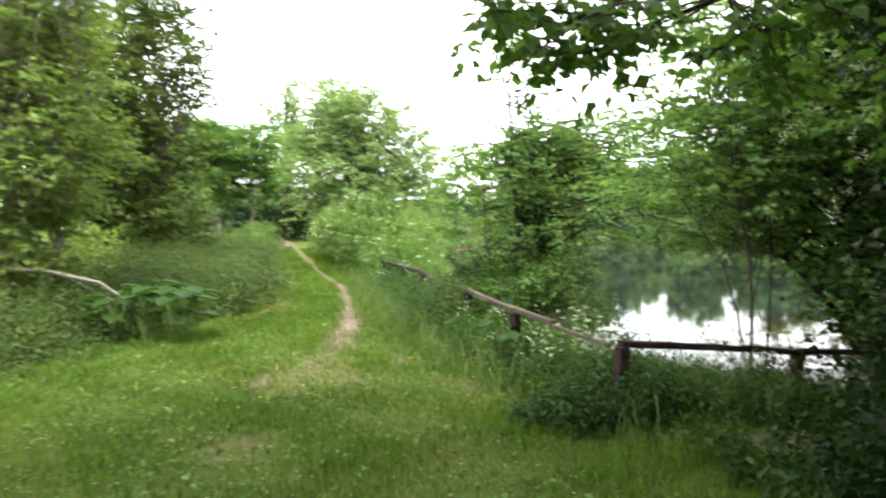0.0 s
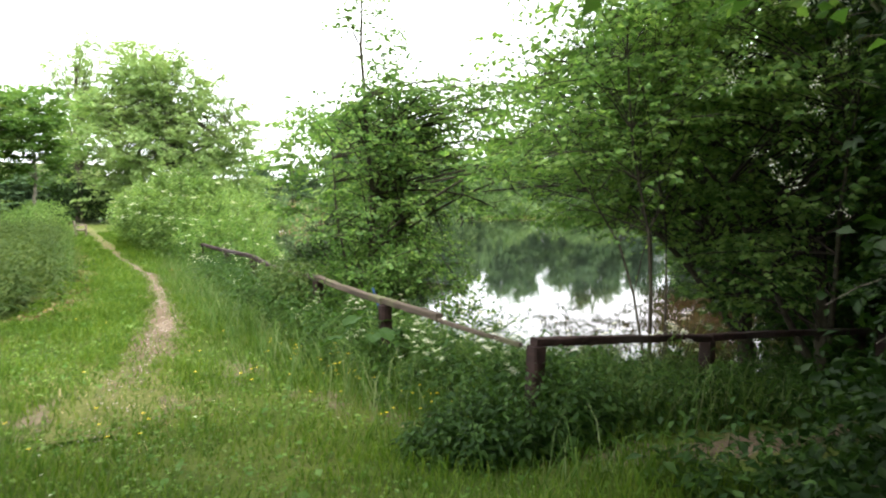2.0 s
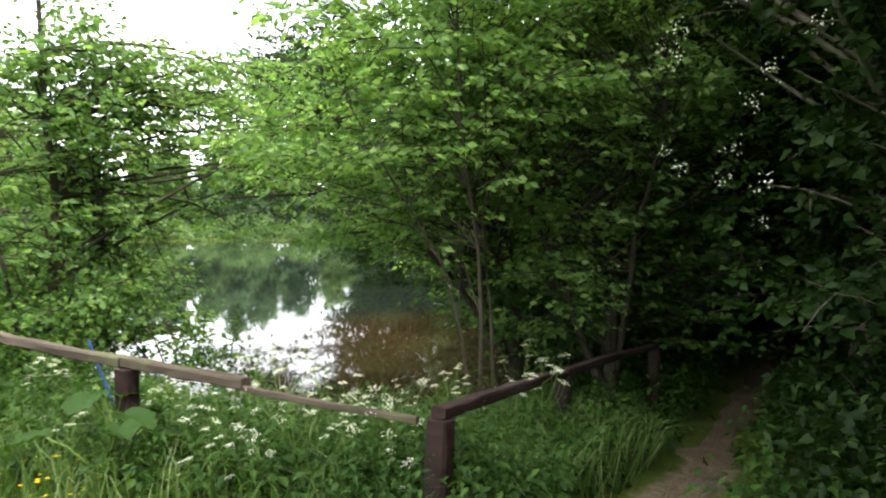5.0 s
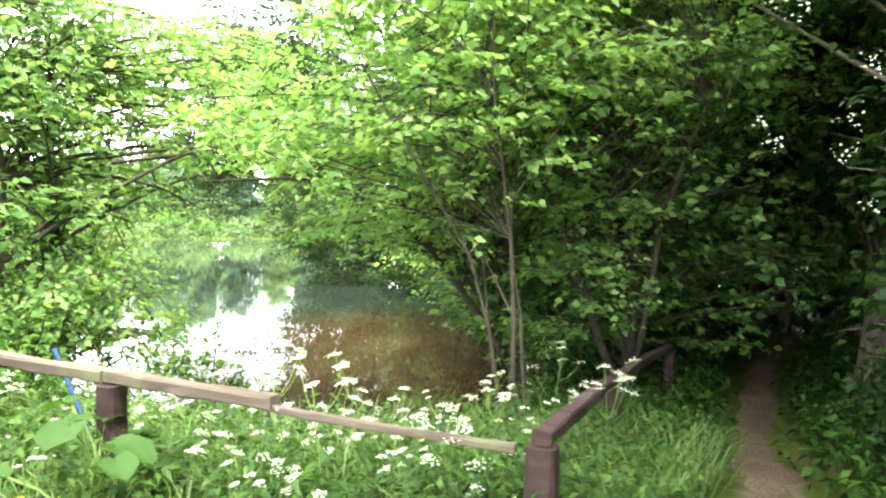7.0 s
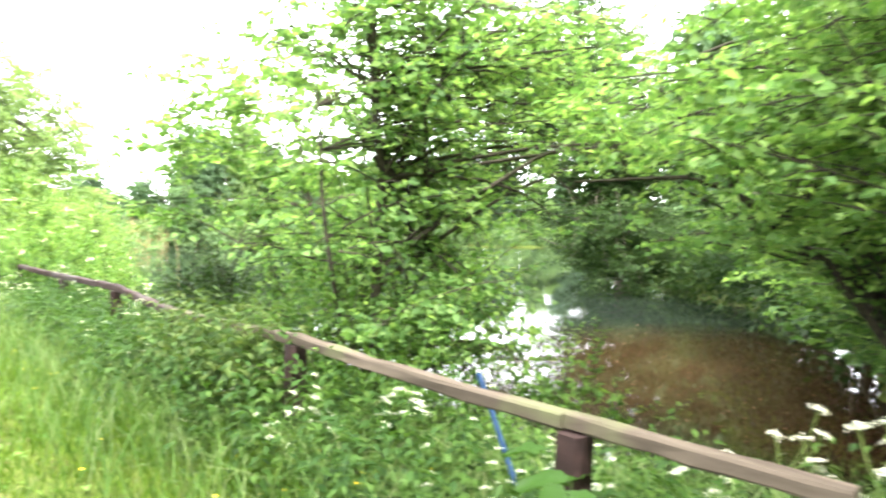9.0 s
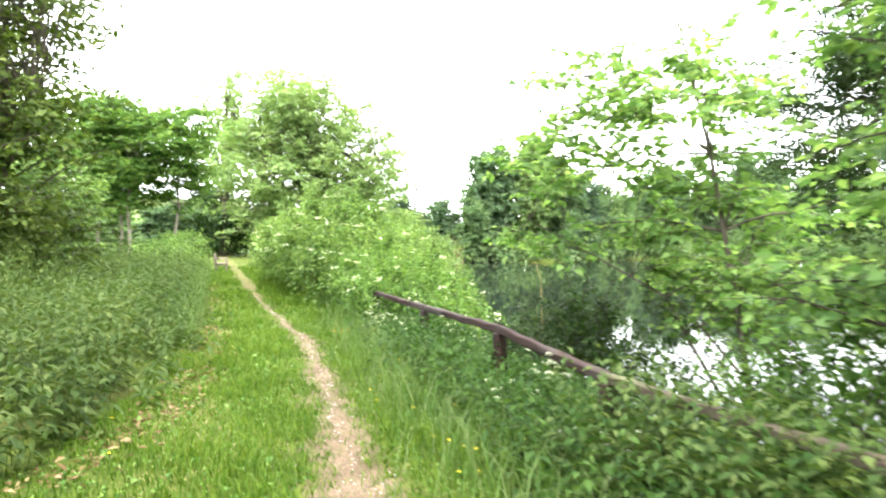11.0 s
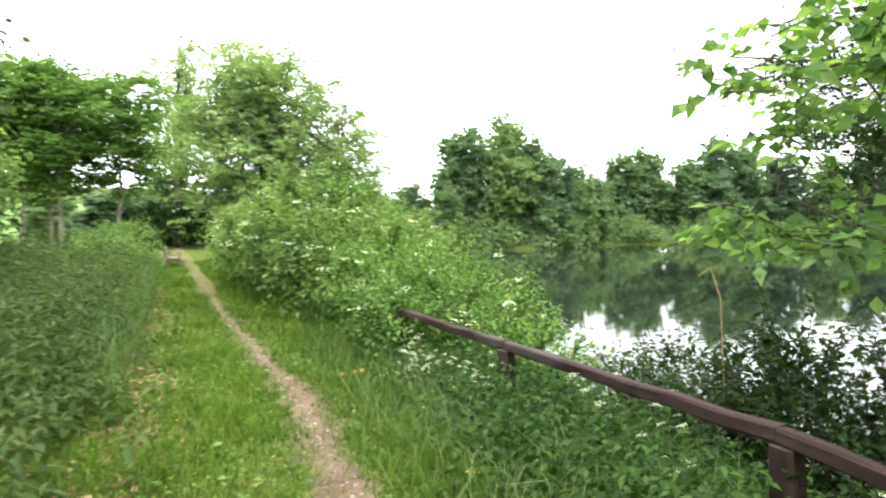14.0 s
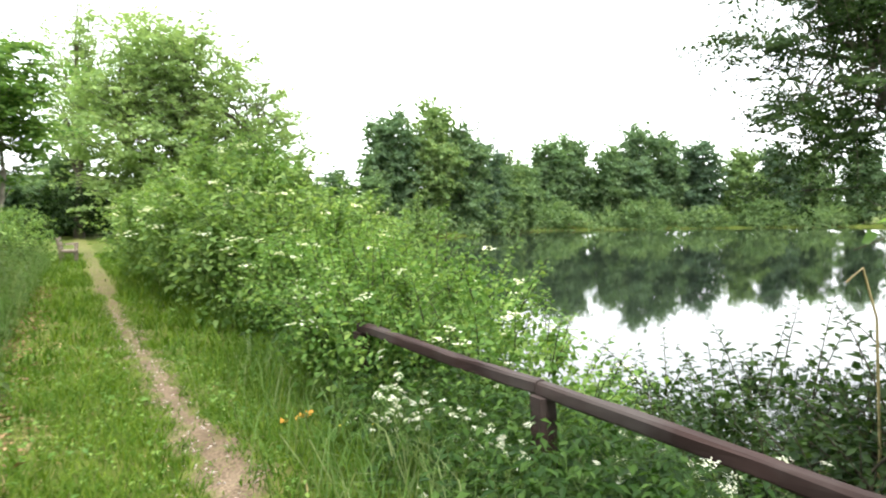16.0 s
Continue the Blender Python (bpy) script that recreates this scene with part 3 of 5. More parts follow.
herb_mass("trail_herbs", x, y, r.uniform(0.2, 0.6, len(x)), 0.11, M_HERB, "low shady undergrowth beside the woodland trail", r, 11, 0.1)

# leafy clump that hides the foot of the corner post
a = r.uniform(0, 6.28, 620)
x, y = 2.95 + 0.95 * np.sqrt(r.uniform(0, 1, 620)) * np.cos(a), 3.38 + 0.46 * np.sqrt(r.uniform(0, 1, 620)) * np.sin(a)
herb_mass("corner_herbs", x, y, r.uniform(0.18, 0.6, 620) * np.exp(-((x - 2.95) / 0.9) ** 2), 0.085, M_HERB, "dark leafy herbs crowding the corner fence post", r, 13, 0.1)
# broad leaves at the foot of the rail, in clumps
cx, cy = r.uniform(2.05, 2.9, 34), r.uniform(8.5, 15.2, 34)
pick = r.integers(0, 34, 520)
x, y = cx[pick] + r.normal(0, 0.11, 520), cy[pick] + r.normal(0, 0.14, 520)
herb_mass("ground_elder", x, y, r.uniform(0.2, 0.52, 520), 0.12, M_HERB, "clumps of leafy ground elder under the rail", r, 9, 0.16, 0.003, "undergrowth", 0.35, 0.62)
# nettle tops and young willowherb standing out of the bed
cx, cy = r.uniform(-3.6, -0.4, 60), r.uniform(9.0, 22, 60)
pick = r.integers(0, 60, 620)
x, y = cx[pick] + r.normal(0, 0.14, 620), cy[pick] + r.normal(0, 0.16, 620)
keep = x < left_edge(y) - 0.25
x, y, pick = x[keep], y[keep], pick[keep]
herb_mass("willowherb", x, y, (1.0 + 0.35 * (cx[pick] % 0.3) / 0.3) * r.uniform(0.8, 1.1, len(x)), 0.11, M_NETTLE, "clumps of pale willowherb standing above the nettles", r, 18, 0.1, 0.004, "undergrowth", 0.3, 0.4)
# tall nettles and goosegrass that swallow a length of rail
x, y = r.uniform(2.2, 2.75, 330), r.uniform(7.15, 8.95, 330)
herb_mass("rail_nettles", x, y, r.uniform(0.5, 0.9, 330), 0.11, M_NETTLE, "tall nettles swallowing a length of the rail", r, 15, 0.1)
# rough weeds on the side away from the pond
x, y = scatter(2600, -6.0, -1.4, 0.5, 8.5, r)
keep = x < left_edge(y) + 0.25 * r.normal(size=len(x))
x, y = x[keep], y[keep]
herb_mass("rough_weeds", x, y, r.uniform(0.12, 0.42, len(x)), 0.11, M_NETTLE, "straggling low weeds at the lawn's edge", r, 11, 0.1)

# bramble and dogwood scrub sprawling over the fence end
def scrub(name, blobs, n, leaf, mat, label, seed, category="bush", canes=60, group="", flower=0, fsize=0.05, shoots=0, shoot_len=0.5, shoot_leaf=0.1):
    """A bush: arching canes from the ground and leaves filling rounded lobes, denser outside."""
    r = np.random.default_rng(seed)
    base = np.array(blobs[0][0], float)
    base[2] = float(ground_z(base[0], base[1]))
    root = empty(name, base)
    tagged(root, label, category, group)
    vol = np.array([b[1][0] * b[1][1] * b[1][2] for b in blobs]) ** 0.75
    k = r.choice(len(blobs), n, p=vol / vol.sum())
    C, R = np.array([b[0] for b in blobs], float), np.array([b[1] for b in blobs], float)
    # leaves gather in sprays
    sprays = max(n // 26, 1)
    ks = r.choice(len(blobs), sprays, p=vol / vol.sum())
    dirn = unit(r.normal(size=(sprays, 3)))
    dirn[:, 2] = np.abs(dirn[:, 2]) * np.where(r.uniform(size=sprays) < 0.75, 1, -0.6)
    rad = r.uniform(0.3, 1.25, sprays) ** 0.6
    sc = C[ks] + dirn * rad[:, None] * R[ks]
    pick = r.integers(0, sprays, n)
    spread = leaf * 1.7
    c = sc[pick] + r.normal(0, spread, (n, 3)) * [1, 1, 0.55]
    gz = ground_z(c[:, 0], c[:, 1])
    c[:, 2] = np.maximum(c[:, 2], gz + 0.03)
    d = dirn[pick] * 0.6 + r.normal(0, 0.6, (n, 3))
    d[:, 2] -= 0.25
    nr = np.array([0, 0, 0.7]) + r.normal(0, 0.6, (n, 3)) + dirn[pick] * 0.7
    L = leaf * r.uniform(0.55, 1.3, n)
    chunks = [leaf_quads(c - base, d, nr, L, L * r.uniform(0.5, 0.75, n))]
    lines = []
    outer = np.flatnonzero((dirn[:, 2] > -0.1) & (rad > 0.75))
    for i in r.choice(outer, shoots) if shoots else ():
        a = sc[i] - dirn[i] * leaf
        t = unit(dirn[i] * [1, 1, 0.4] * r.uniform(0.3, 1.1) + [0, 0, r.uniform(0.5, 1.1)] + r.normal(0, 0.25, 3))
        ln = shoot_len * r.uniform(0.45, 1.25)
        tip = a + t * ln
        q = bezier(a, a + t * ln * 0.5 + [0, 0, 0.12 * ln], tip, 5)
        lines.append((q - base, np.linspace(0.005, 0.002, 5)))
        m = int(8 + ln * 22)
        uu = np.linspace(0.1, 1.0, m)
        pc = np.stack([np.interp(uu, np.linspace(0, 1, 5), q[:, j]) for j in range(3)], 1)
        az = np.arange(m) * 2.4 + r.uniform(0, 6)
        ld = np.stack([np.cos(az), np.sin(az), r.normal(-0.05, 0.3, m)], 1) + t * 0.4
        ll = shoot_leaf * (1.15 - 0.55 * uu) * r.uniform(0.7, 1.2, m)
        chunks.append(leaf_quads(pc - base, ld, np.array([0, 0, 1.0]) + r.normal(0, 0.3, (m, 3)), ll, ll * r.uniform(0.42, 0.6, m)))
    tagged(part_of(root, "foliage", *join(chunks), mat), kind="stuff")
    for _ in range(canes):
        t = sc[r.integers(sprays)]
        b = blobs[r.integers(len(blobs))]
        a = np.array([b[0][0] + r.normal(0, b[1][0] * 0.25), b[0][1] + r.normal(0, b[1][1] * 0.25), 0])
        a[2] = ground_z(a[0], a[1]) - 0.03
        if np.linalg.norm((t - a)[:2]) > 1.6:
            t = a + (t - a) * 1.6 / np.linalg.norm((t - a)[:2])
            t[2] = max(t[2], a[2] + 0.3)
        lines.append((bezier(a, (a + t) / 2 + [0, 0, 0.35 * np.linalg.norm(t - a)], t, 6) - base, np.linspace(0.009, 0.003, 6)))
    tagged(part_of(root, "canework", *tubes(lines, 4), M_TWIG, smooth=True), kind="stuff")
    if flower:
        top = np.flatnonzero((dirn[:, 2] > 0.05) & (rad > 0.8))
        fk = r.choice(top, flower)
        fp = sc[fk] + dirn[fk] * leaf * 2.2 + [0, 0, leaf * 0.8] + r.normal(0, 0.05, (flower, 3))
        m = 9
        cc = (fp[:, None] + r.normal(0, fsize * 0.5, (flower, m, 3)) * [1, 1, 0.35]).reshape(-1, 3)
        nn = len(cc)
        v, f = leaf_quads(cc - base, r.normal(0, 1, (nn, 3)) * [1, 1, 0.2], np.tile([0, 0, 1.0], (nn, 1)), np.full(nn, fsize * 0.55), np.full(nn, fsize * 0.5))
        part_of(root, "blossom", v, f, M_WHITE, "creamy white blossom")
    return root


scrub("bramble_thicket", [((3.1, 16.2, 0.35), (0.9, 1.5, 0.62)), ((2.45, 15.75, 0.3), (0.5, 0.65, 0.55)), ((2.9, 18.2, 0.5), (0.9, 1.4, 0.7)), ((3.3, 14.8, -0.05), (0.6, 1.0, 0.55)), ((3.7, 17.8, 0.0), (0.7, 1.7, 0.6))],
      26000, 0.06, M_BRAMBLE, "tangled bramble thicket sprawling over the fence end", 21, "bramble", 120, flower=110, fsize=0.06, shoots=420, shoot_len=0.45, shoot_leaf=0.085)
scrub("elder_bush", [((2.5, 22.0, 0.95), (1.25, 1.7, 1.25)), ((1.9, 24.6, 0.8), (1.1, 1.5, 0.95)), ((3.5, 21.0, 0.6), (1.2, 1.6, 0.9)), ((2.4, 19.9, 0.55), (0.85, 1.2, 0.85)), ((2.1, 27.5, 0.7), (1.3, 2.2, 1.0))],
      30000, 0.1, M_ELDER, "light green elder bush with white flower heads by the path", 22, "bush", 90, flower=70, fsize=0.11, shoots=620, shoot_len=0.7, shoot_leaf=0.15)
scrub("hedge_dogwood", [((2.9, 19.3, 0.4), (0.8, 0.9, 0.75)), ((2.2, 23.2, 0.6), (0.8, 1.0, 0.9)), ((2.9, 21.6, 1.3), (0.5, 0.6, 0.95)), ((1.9, 26.2, 0.8), (0.8, 1.2, 0.9))],
      9000, 0.09, M_BRAMBLE, "olive green dogwood shoots standing out of the hedge", 36, "bush", 60, shoots=160, shoot_len=0.8, shoot_leaf=0.12)
scrub("hawthorn_scrub", [((4.4, 24.5, 0.5), (1.2, 2.5, 1.1)), ((4.6, 30.0, 0.6), (1.8, 3.5, 1.3)), ((3.0, 33.5, 0.6), (1.6, 3.0, 1.3)), ((6.5, 37, 0.6), (1.6, 4.5, 1.5))],
      15000, 0.13, M_ELDER, "rounded green scrub growing between path and pond", 23, "bush", 60, shoots=260, shoot_len=0.9, shoot_leaf=0.16)
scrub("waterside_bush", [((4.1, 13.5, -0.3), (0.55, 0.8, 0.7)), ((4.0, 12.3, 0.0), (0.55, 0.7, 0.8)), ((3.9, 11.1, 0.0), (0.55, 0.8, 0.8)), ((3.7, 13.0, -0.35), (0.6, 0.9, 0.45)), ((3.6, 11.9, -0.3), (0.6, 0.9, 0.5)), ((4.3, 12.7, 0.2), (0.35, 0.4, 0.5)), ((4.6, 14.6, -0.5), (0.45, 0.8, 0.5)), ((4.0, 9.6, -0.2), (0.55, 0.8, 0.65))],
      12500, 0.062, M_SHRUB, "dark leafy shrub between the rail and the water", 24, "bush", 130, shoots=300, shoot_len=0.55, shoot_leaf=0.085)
scrub("maple_skirt", [((3.35, 7.3, 0.2), (0.8, 0.9, 0.55)), ((3.6, 8.5, 0.15), (0.7, 0.8, 0.65)), ((3.95, 6.5, -0.1), (0.55, 0.55, 0.45)), ((3.7, 7.8, 0.75), (0.8, 0.9, 0.45))], 8500, 0.055, M_ALDER, "leafy low growth round the foot of the maple", 49, "bush", 50, shoots=160, shoot_len=0.5, shoot_leaf=0.08)
scrub("hedge_sapling", [((4.0, 18.2, 0.4), (0.3, 0.35, 0.9)), ((3.9, 18.2, 1.0), (0.2, 0.25, 0.4))], 700, 0.075, M_ELDER, "yellow-green sapling standing above the brambles", 46, "sapling", 14, shoots=34, shoot_len=0.55, shoot_leaf=0.09)
scrub("reed_scrub", [((-1.9, 33.0, 0.5), (0.9, 1.6, 1.0)), ((-2.6, 31.0, 0.6), (0.9, 1.4, 0.9))], 5000, 0.1, M_ELDER, "young leafy shrub behind the wooden bench", 25, "bush", 30)
scrub("cove_bush", [((7.9, 4.75, -0.2), (0.8, 0.55, 0.5)), ((9.2, 4.9, -0.2), (0.9, 0.6, 0.75))], 6000, 0.075, M_HERB, "leafy green shrub on the bank of the cove", 26, "bush", 40)

scrub("cove_thicket", [((10.6, 6.6, 0.1), (1.3, 0.8, 0.75)), ((12.3, 7.5, 0.2), (1.5, 0.9, 0.9)), ((14.2, 8.6, 0.2), (1.6, 1.0, 1.0)), ((16.4, 9.6, 0.3), (1.8, 1.1, 1.2)), ((18.8, 11.2, 0.2), (2.0, 1.2, 1.2)), ((21.5, 13.0, 0.2), (2.2, 1.4, 1.3)), ((9.3, 5.6, -0.1), (0.8, 0.5, 0.5)), ((24.5, 15.4, 0.2), (2.2, 1.4, 1.5)), ((27.0, 19.0, 0.2), (1.6, 2.2, 1.6)), ((28.8, 23.5, 0.2), (2.0, 2.4, 1.6)), ((33, 27.0, 0.2), (2.5, 2.2, 1.8))], 24000, 0.12, M_DARK_SHADE, "low dark leafy branches drooping over the far side of the cove", 29, "bush", 40)

# ---- trees near the walk ----
grow_tree("maple_sapling", (3.35, 7.5, float(ground_z(3.35, 7.5))),
          [([(0, 0, -0.05), (0.03, 0.0, 1.6), (-0.05, 0.05, 3.2), (-0.1, 0.0, 4.7)], 0.05), ([(0.25, 0.1, -0.05), (0.45, 0.25, 1.2), (0.6, 0.4, 2.6)], 0.028), ([(-0.15, -0.1, -0.05), (-0.45, -0.1, 1.4), (-0.5, 0, 2.5)], 0.025), ([(0.02, 0.0, 1.1), (1.2, 0.1, 1.75), (2.4, 0.0, 2.2), (3.4, -0.3, 2.45)], 0.02)],
          [((0.0, 0.0, 1.2), (0.85, 0.95, 1.15)), ((-0.1, 0.1, 2.5), (0.85, 0.9, 0.9)), ((0.9, 0.3, 2.2), (0.9, 0.8, 0.6)), ((-0.1, 0, 3.8), (0.4, 0.45, 0.9)), ((1.5, 0.5, 1.35), (0.9, 0.6, 0.45)), ((1.0, 0.25, 3.0), (1.3, 0.9, 0.4)), ((1.9, 0.4, 2.75), (0.8, 0.6, 0.3)), ((-0.8, 0.2, 2.8), (0.6, 0.6, 0.3)), ((2.6, 0.0, 2.45), (1.0, 0.8, 0.3)), ((3.3, -0.3, 2.3), (0.8, 0.6, 0.25)), ((2.5, 0.3, 3.2), (1.0, 0.8, 0.3)), ((0.9, 0.2, 0.65), (0.8, 0.6, 0.4))],
          225, 10, 10, 0.068, M_MAPLE, "young multi-stemmed maple with layered bright green leaves", 31, near=True, bark=M_TWIG, flat=0.25, twig_len=0.36, kids=0.3)
grow_tree("waterside_sapling", (4.8, 4.25, float(ground_z(4.8, 4.25))),
          [([(0, 0, -0.05), (0.0, 0.02, 1.4), (-0.22, 0.1, 2.6), (-0.3, 0.1, 4.6)], 0.021), ([(0.08, 0.05, -0.05), (-0.1, 0.2, 1.3), (-0.55, 0.7, 2.4), (-0.7, 1.1, 3.2)], 0.015), ([(0.1, -0.08, -0.05), (0.3, 0.1, 1.4), (0.8, 0.9, 2.6), (1.2, 1.3, 3.6)], 0.017)],
          [((-0.2, 0.4, 3.0), (1.2, 1.1, 0.9)), ((0.2, 0.3, 4.2), (1.3, 1.2, 0.8)), ((-0.5, 0.9, 2.2), (0.9, 0.8, 0.35)), ((0.7, 0.6, 2.5), (0.7, 0.7, 0.5)), ((-0.5, 1.3, 2.4), (0.8, 0.9, 0.35)), ((0.7, 1.6, 1.9), (1.1, 1.0, 0.35)), ((0.9, 1.2, 3.2), (1.3, 1.2, 0.7)), ((1.6, 1.4, 2.7), (0.9, 0.9, 0.5))],
          145, 10, 11, 0.072, M_HORNBEAM, "slender hornbeam sapling leaning over the rail", 32, near=True, bark=M_TWIG, flat=0.28, twig_len=0.4, kids=0.3)
grow_tree("overhanging_sapling", (4.7, 10.3, float(ground_z(4.7, 10.3))),
          [([(0, 0, -0.05), (-0.1, 0.1, 1.6), (-0.4, 0.3, 3.4), (-0.6, 0.5, 4.6)], 0.04), ([(-0.05, 0.05, 0.6), (-0.6, 0.5, 1.9), (-1.6, 1.3, 2.6)], 0.02)],
          [((-0.6, 0.5, 3.6), (1.1, 0.9, 0.6)), ((-1.5, 1.2, 2.5), (0.45, 0.45, 0.3)), ((-1.3, 1.35, 3.2), (0.5, 0.5, 0.3)), ((0.1, 0.3, 2.4), (0.9, 0.8, 0.7))],
          62, 9, 11, 0.1, M_HORNBEAM, "hornbeam sapling whose leafy twigs hang towards the path", 33, near=True, flat=0.28, twig_len=0.4, kids=0.6)
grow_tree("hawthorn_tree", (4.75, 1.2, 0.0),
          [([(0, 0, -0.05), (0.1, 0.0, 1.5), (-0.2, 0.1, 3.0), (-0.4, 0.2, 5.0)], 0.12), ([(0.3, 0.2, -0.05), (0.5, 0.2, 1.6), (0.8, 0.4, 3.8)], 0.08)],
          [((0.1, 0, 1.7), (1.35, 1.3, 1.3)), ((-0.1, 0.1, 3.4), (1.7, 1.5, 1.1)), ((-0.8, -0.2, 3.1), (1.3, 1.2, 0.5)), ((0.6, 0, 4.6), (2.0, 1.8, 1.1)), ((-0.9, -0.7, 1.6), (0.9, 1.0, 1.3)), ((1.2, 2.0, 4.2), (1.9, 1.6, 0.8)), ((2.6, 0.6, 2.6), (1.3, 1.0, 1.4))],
          430, 12, 11, 0.085, M_DARK_SHADE, "dark hawthorn tree with sprays of white blossom over the trail", 34, flat=0.45, twig_len=0.42, kids=0.15)
# hornbeam whose layered boughs droop over the brown cove
grow_tree("cove_hornbeam", (7.3, 5.2, float(ground_z(7.3, 5.2))),
          [([(0, 0, -0.1), (-0.1, 0.1, 2.0), (-0.3, 0.2, 4.0), (-0.2, 0.2, 6.0)], 0.1), ([(0.1, 0.0, 0.5), (-0.7, 0.6, 1.9), (-1.8, 1.1, 2.6), (-2.9, 1.5, 2.5)], 0.045), ([(0.1, 0.2, 0.8), (0.6, 1.0, 2.0), (1.2, 1.8, 2.5)], 0.04),
           ([(0.0, 0.0, 1.2), (-1.0, 0.1, 2.6), (-2.2, 0.2, 3.3)], 0.035)],
          [((-2.3, 1.3, 2.9), (1.0, 0.8, 0.22)), ((-1.4, 1.2, 2.2), (1.1, 0.8, 0.2)), ((-1.9, 0.4, 2.2), (0.9, 0.6, 0.22)), ((-0.3, 1.3, 2.4), (1.1, 0.8, 0.25)), ((0.9, 1.5, 2.2), (1.2, 0.8, 0.3)), ((-0.9, 0.8, 3.2), (1.4, 1.0, 0.3)), ((0.6, 1.0, 3.4), (1.4, 1.1, 0.35)),
           ((0.3, 0.4, 4.4), (1.4, 1.2, 0.4)), ((0.0, 0.2, 5.6), (1.5, 1.3, 0.6)), ((-0.6, 0.9, 1.5), (0.8, 0.4, 0.2)), ((1.8, 1.6, 1.7), (0.9, 0.6, 0.25)), ((2.2, 1.2, 3.0), (1.2, 0.9, 0.35))],
          195, 11, 11, 0.078, M_HORNBEAM, "hornbeam with layered leafy boughs drooping over the cove", 38, near=True, bark=M_TWIG, flat=0.22, twig_len=0.42, kids=0.25, droop=0.16)
# hornbeam beside the last post, arching over the trail's mouth
grow_tree("trail_hornbeam", (6.84, 3.95, float(ground_z(6.84, 3.95))),
          [([(0, 0, -0.1), (-0.05, 0.05, 1.6), (0.1, 0.1, 3.4), (0.0, 0.1, 5.6)], 0.07), ([(0.12, 0.05, 0.2), (-0.3, -0.3, 1.9), (-0.9, -0.8, 3.0)], 0.035), ([(-0.1, 0.1, 0.4), (-0.9, 0.5, 2.1), (-1.8, 0.9, 3.2)], 0.035)],
          [((-0.9, -0.6, 2.9), (1.0, 0.8, 0.28)), ((-1.6, 0.5, 3.0), (1.0, 0.9, 0.28)), ((-0.4, 0.2, 2.2), (1.0, 0.8, 0.25)), ((-1.2, 0.9, 2.2), (0.9, 0.6, 0.25)), ((-0.2, -0.7, 3.8), (1.3, 1.0, 0.35)), ((-1.0, 0.5, 4.1), (1.3, 1.1, 0.4)), ((0.2, 0.2, 5.2), (1.4, 1.2, 0.6)), ((-0.7, 0.3, 1.5), (0.8, 0.5, 0.25)), ((-0.8, 0.6, 0.8), (0.6, 0.5, 0.3)), ((0.4, -0.9, 3.0), (0.9, 0.8, 0.3))],
          200, 11, 11, 0.076, M_HORNBEAM, "hornbeam with tiers of bright leaves arching over the trail", 39, near=True, bark=M_TWIG, flat=0.22, twig_len=0.42, kids=0.25, droop=0.14)
# a single long bough reaching over the grass
grow_tree("overhead_bough_tree", (3.6, -1.6, 0.0),
          [([(0, 0, -0.05), (0.4, 0.3, 1.8), (0.1, 1.7, 2.75), (-1.4, 2.55, 2.6), (-2.5, 2.65, 2.58)], 0.04)],
          [((-2.3, 2.7, 2.52), (0.35, 0.3, 0.1)), ((-1.9, 2.7, 2.42), (0.5, 0.4, 0.16)), ((-1.2, 2.6, 2.4), (0.5, 0.4, 0.2)), ((0.0, 2.4, 2.1), (0.5, 0.6, 0.6))],
          40, 7, 8, 0.085, M_ALDER, "dark branch of an alder hanging over the grass", 35, flat=0.3, twig_len=0.33, kids=0.5, near=True, bark=M_TWIG)

# kind 2: alders, many added to close the canopy and darken the wood
THICKET = [(8.3, 4.5, 5.5, 2.3, 0), (10.9, 6.2, 4.6, 2.1, 0), (10.4, 4.7, 6.5, 2.6, 1), (12.0, 6.3, 6.0, 2.6, 0), (14.2, 7.4, 7.0, 3.0, 1), (7.4, 0.2, 6.5, 2.5, 1), (10.2, 0.9, 7, 2.8, 0), (13.2, 4.4, 7, 3.0, 2),
           (13.8, -0.8, 8, 3.2, 2), (17, 4, 8, 3.4, 2), (21, 8, 9, 3.6, 2), (8.4, -3.4, 7, 3.0, 2), (5.5, -4.6, 6.5, 2.8, 2), (16, 1.6, 7, 3, 2), (20, 1, 9, 4, 2), (19, -3, 9, 4, 2), (24, 4, 10, 4, 2), (12, -4, 8, 3.4, 2),
           (27, 10, 10, 4, 2), (9.0, 2.0, 8.5, 2.8, 2), (12, 1.8, 8.5, 3.2, 2), (6.6, -1.8, 6.5, 2.4, 2), (16, -5, 9, 4, 2), (2.2, -4.8, 8, 3.4, 2), (-1.8, -6.8, 9, 3.8, 2), (-6.0, -3.8, 8, 3.4, 2),
           # (2.2, -4.8) to (-1.3, -2.9): unseen alders added to shade the lawn
           (3.5, -3.2, 8.5, 3.2, 2), (1.6, -3.9, 12, 4.2, 2), (-1.3, -2.9, 12, 4.2, 2), (14.5, 3.4, 9, 3.6, 2), (11.0, -1.0, 9, 3.6, 2), (16.5, 8.2, 8, 3.2, 1), (20.5, 11.0, 9, 3.6, 1)]


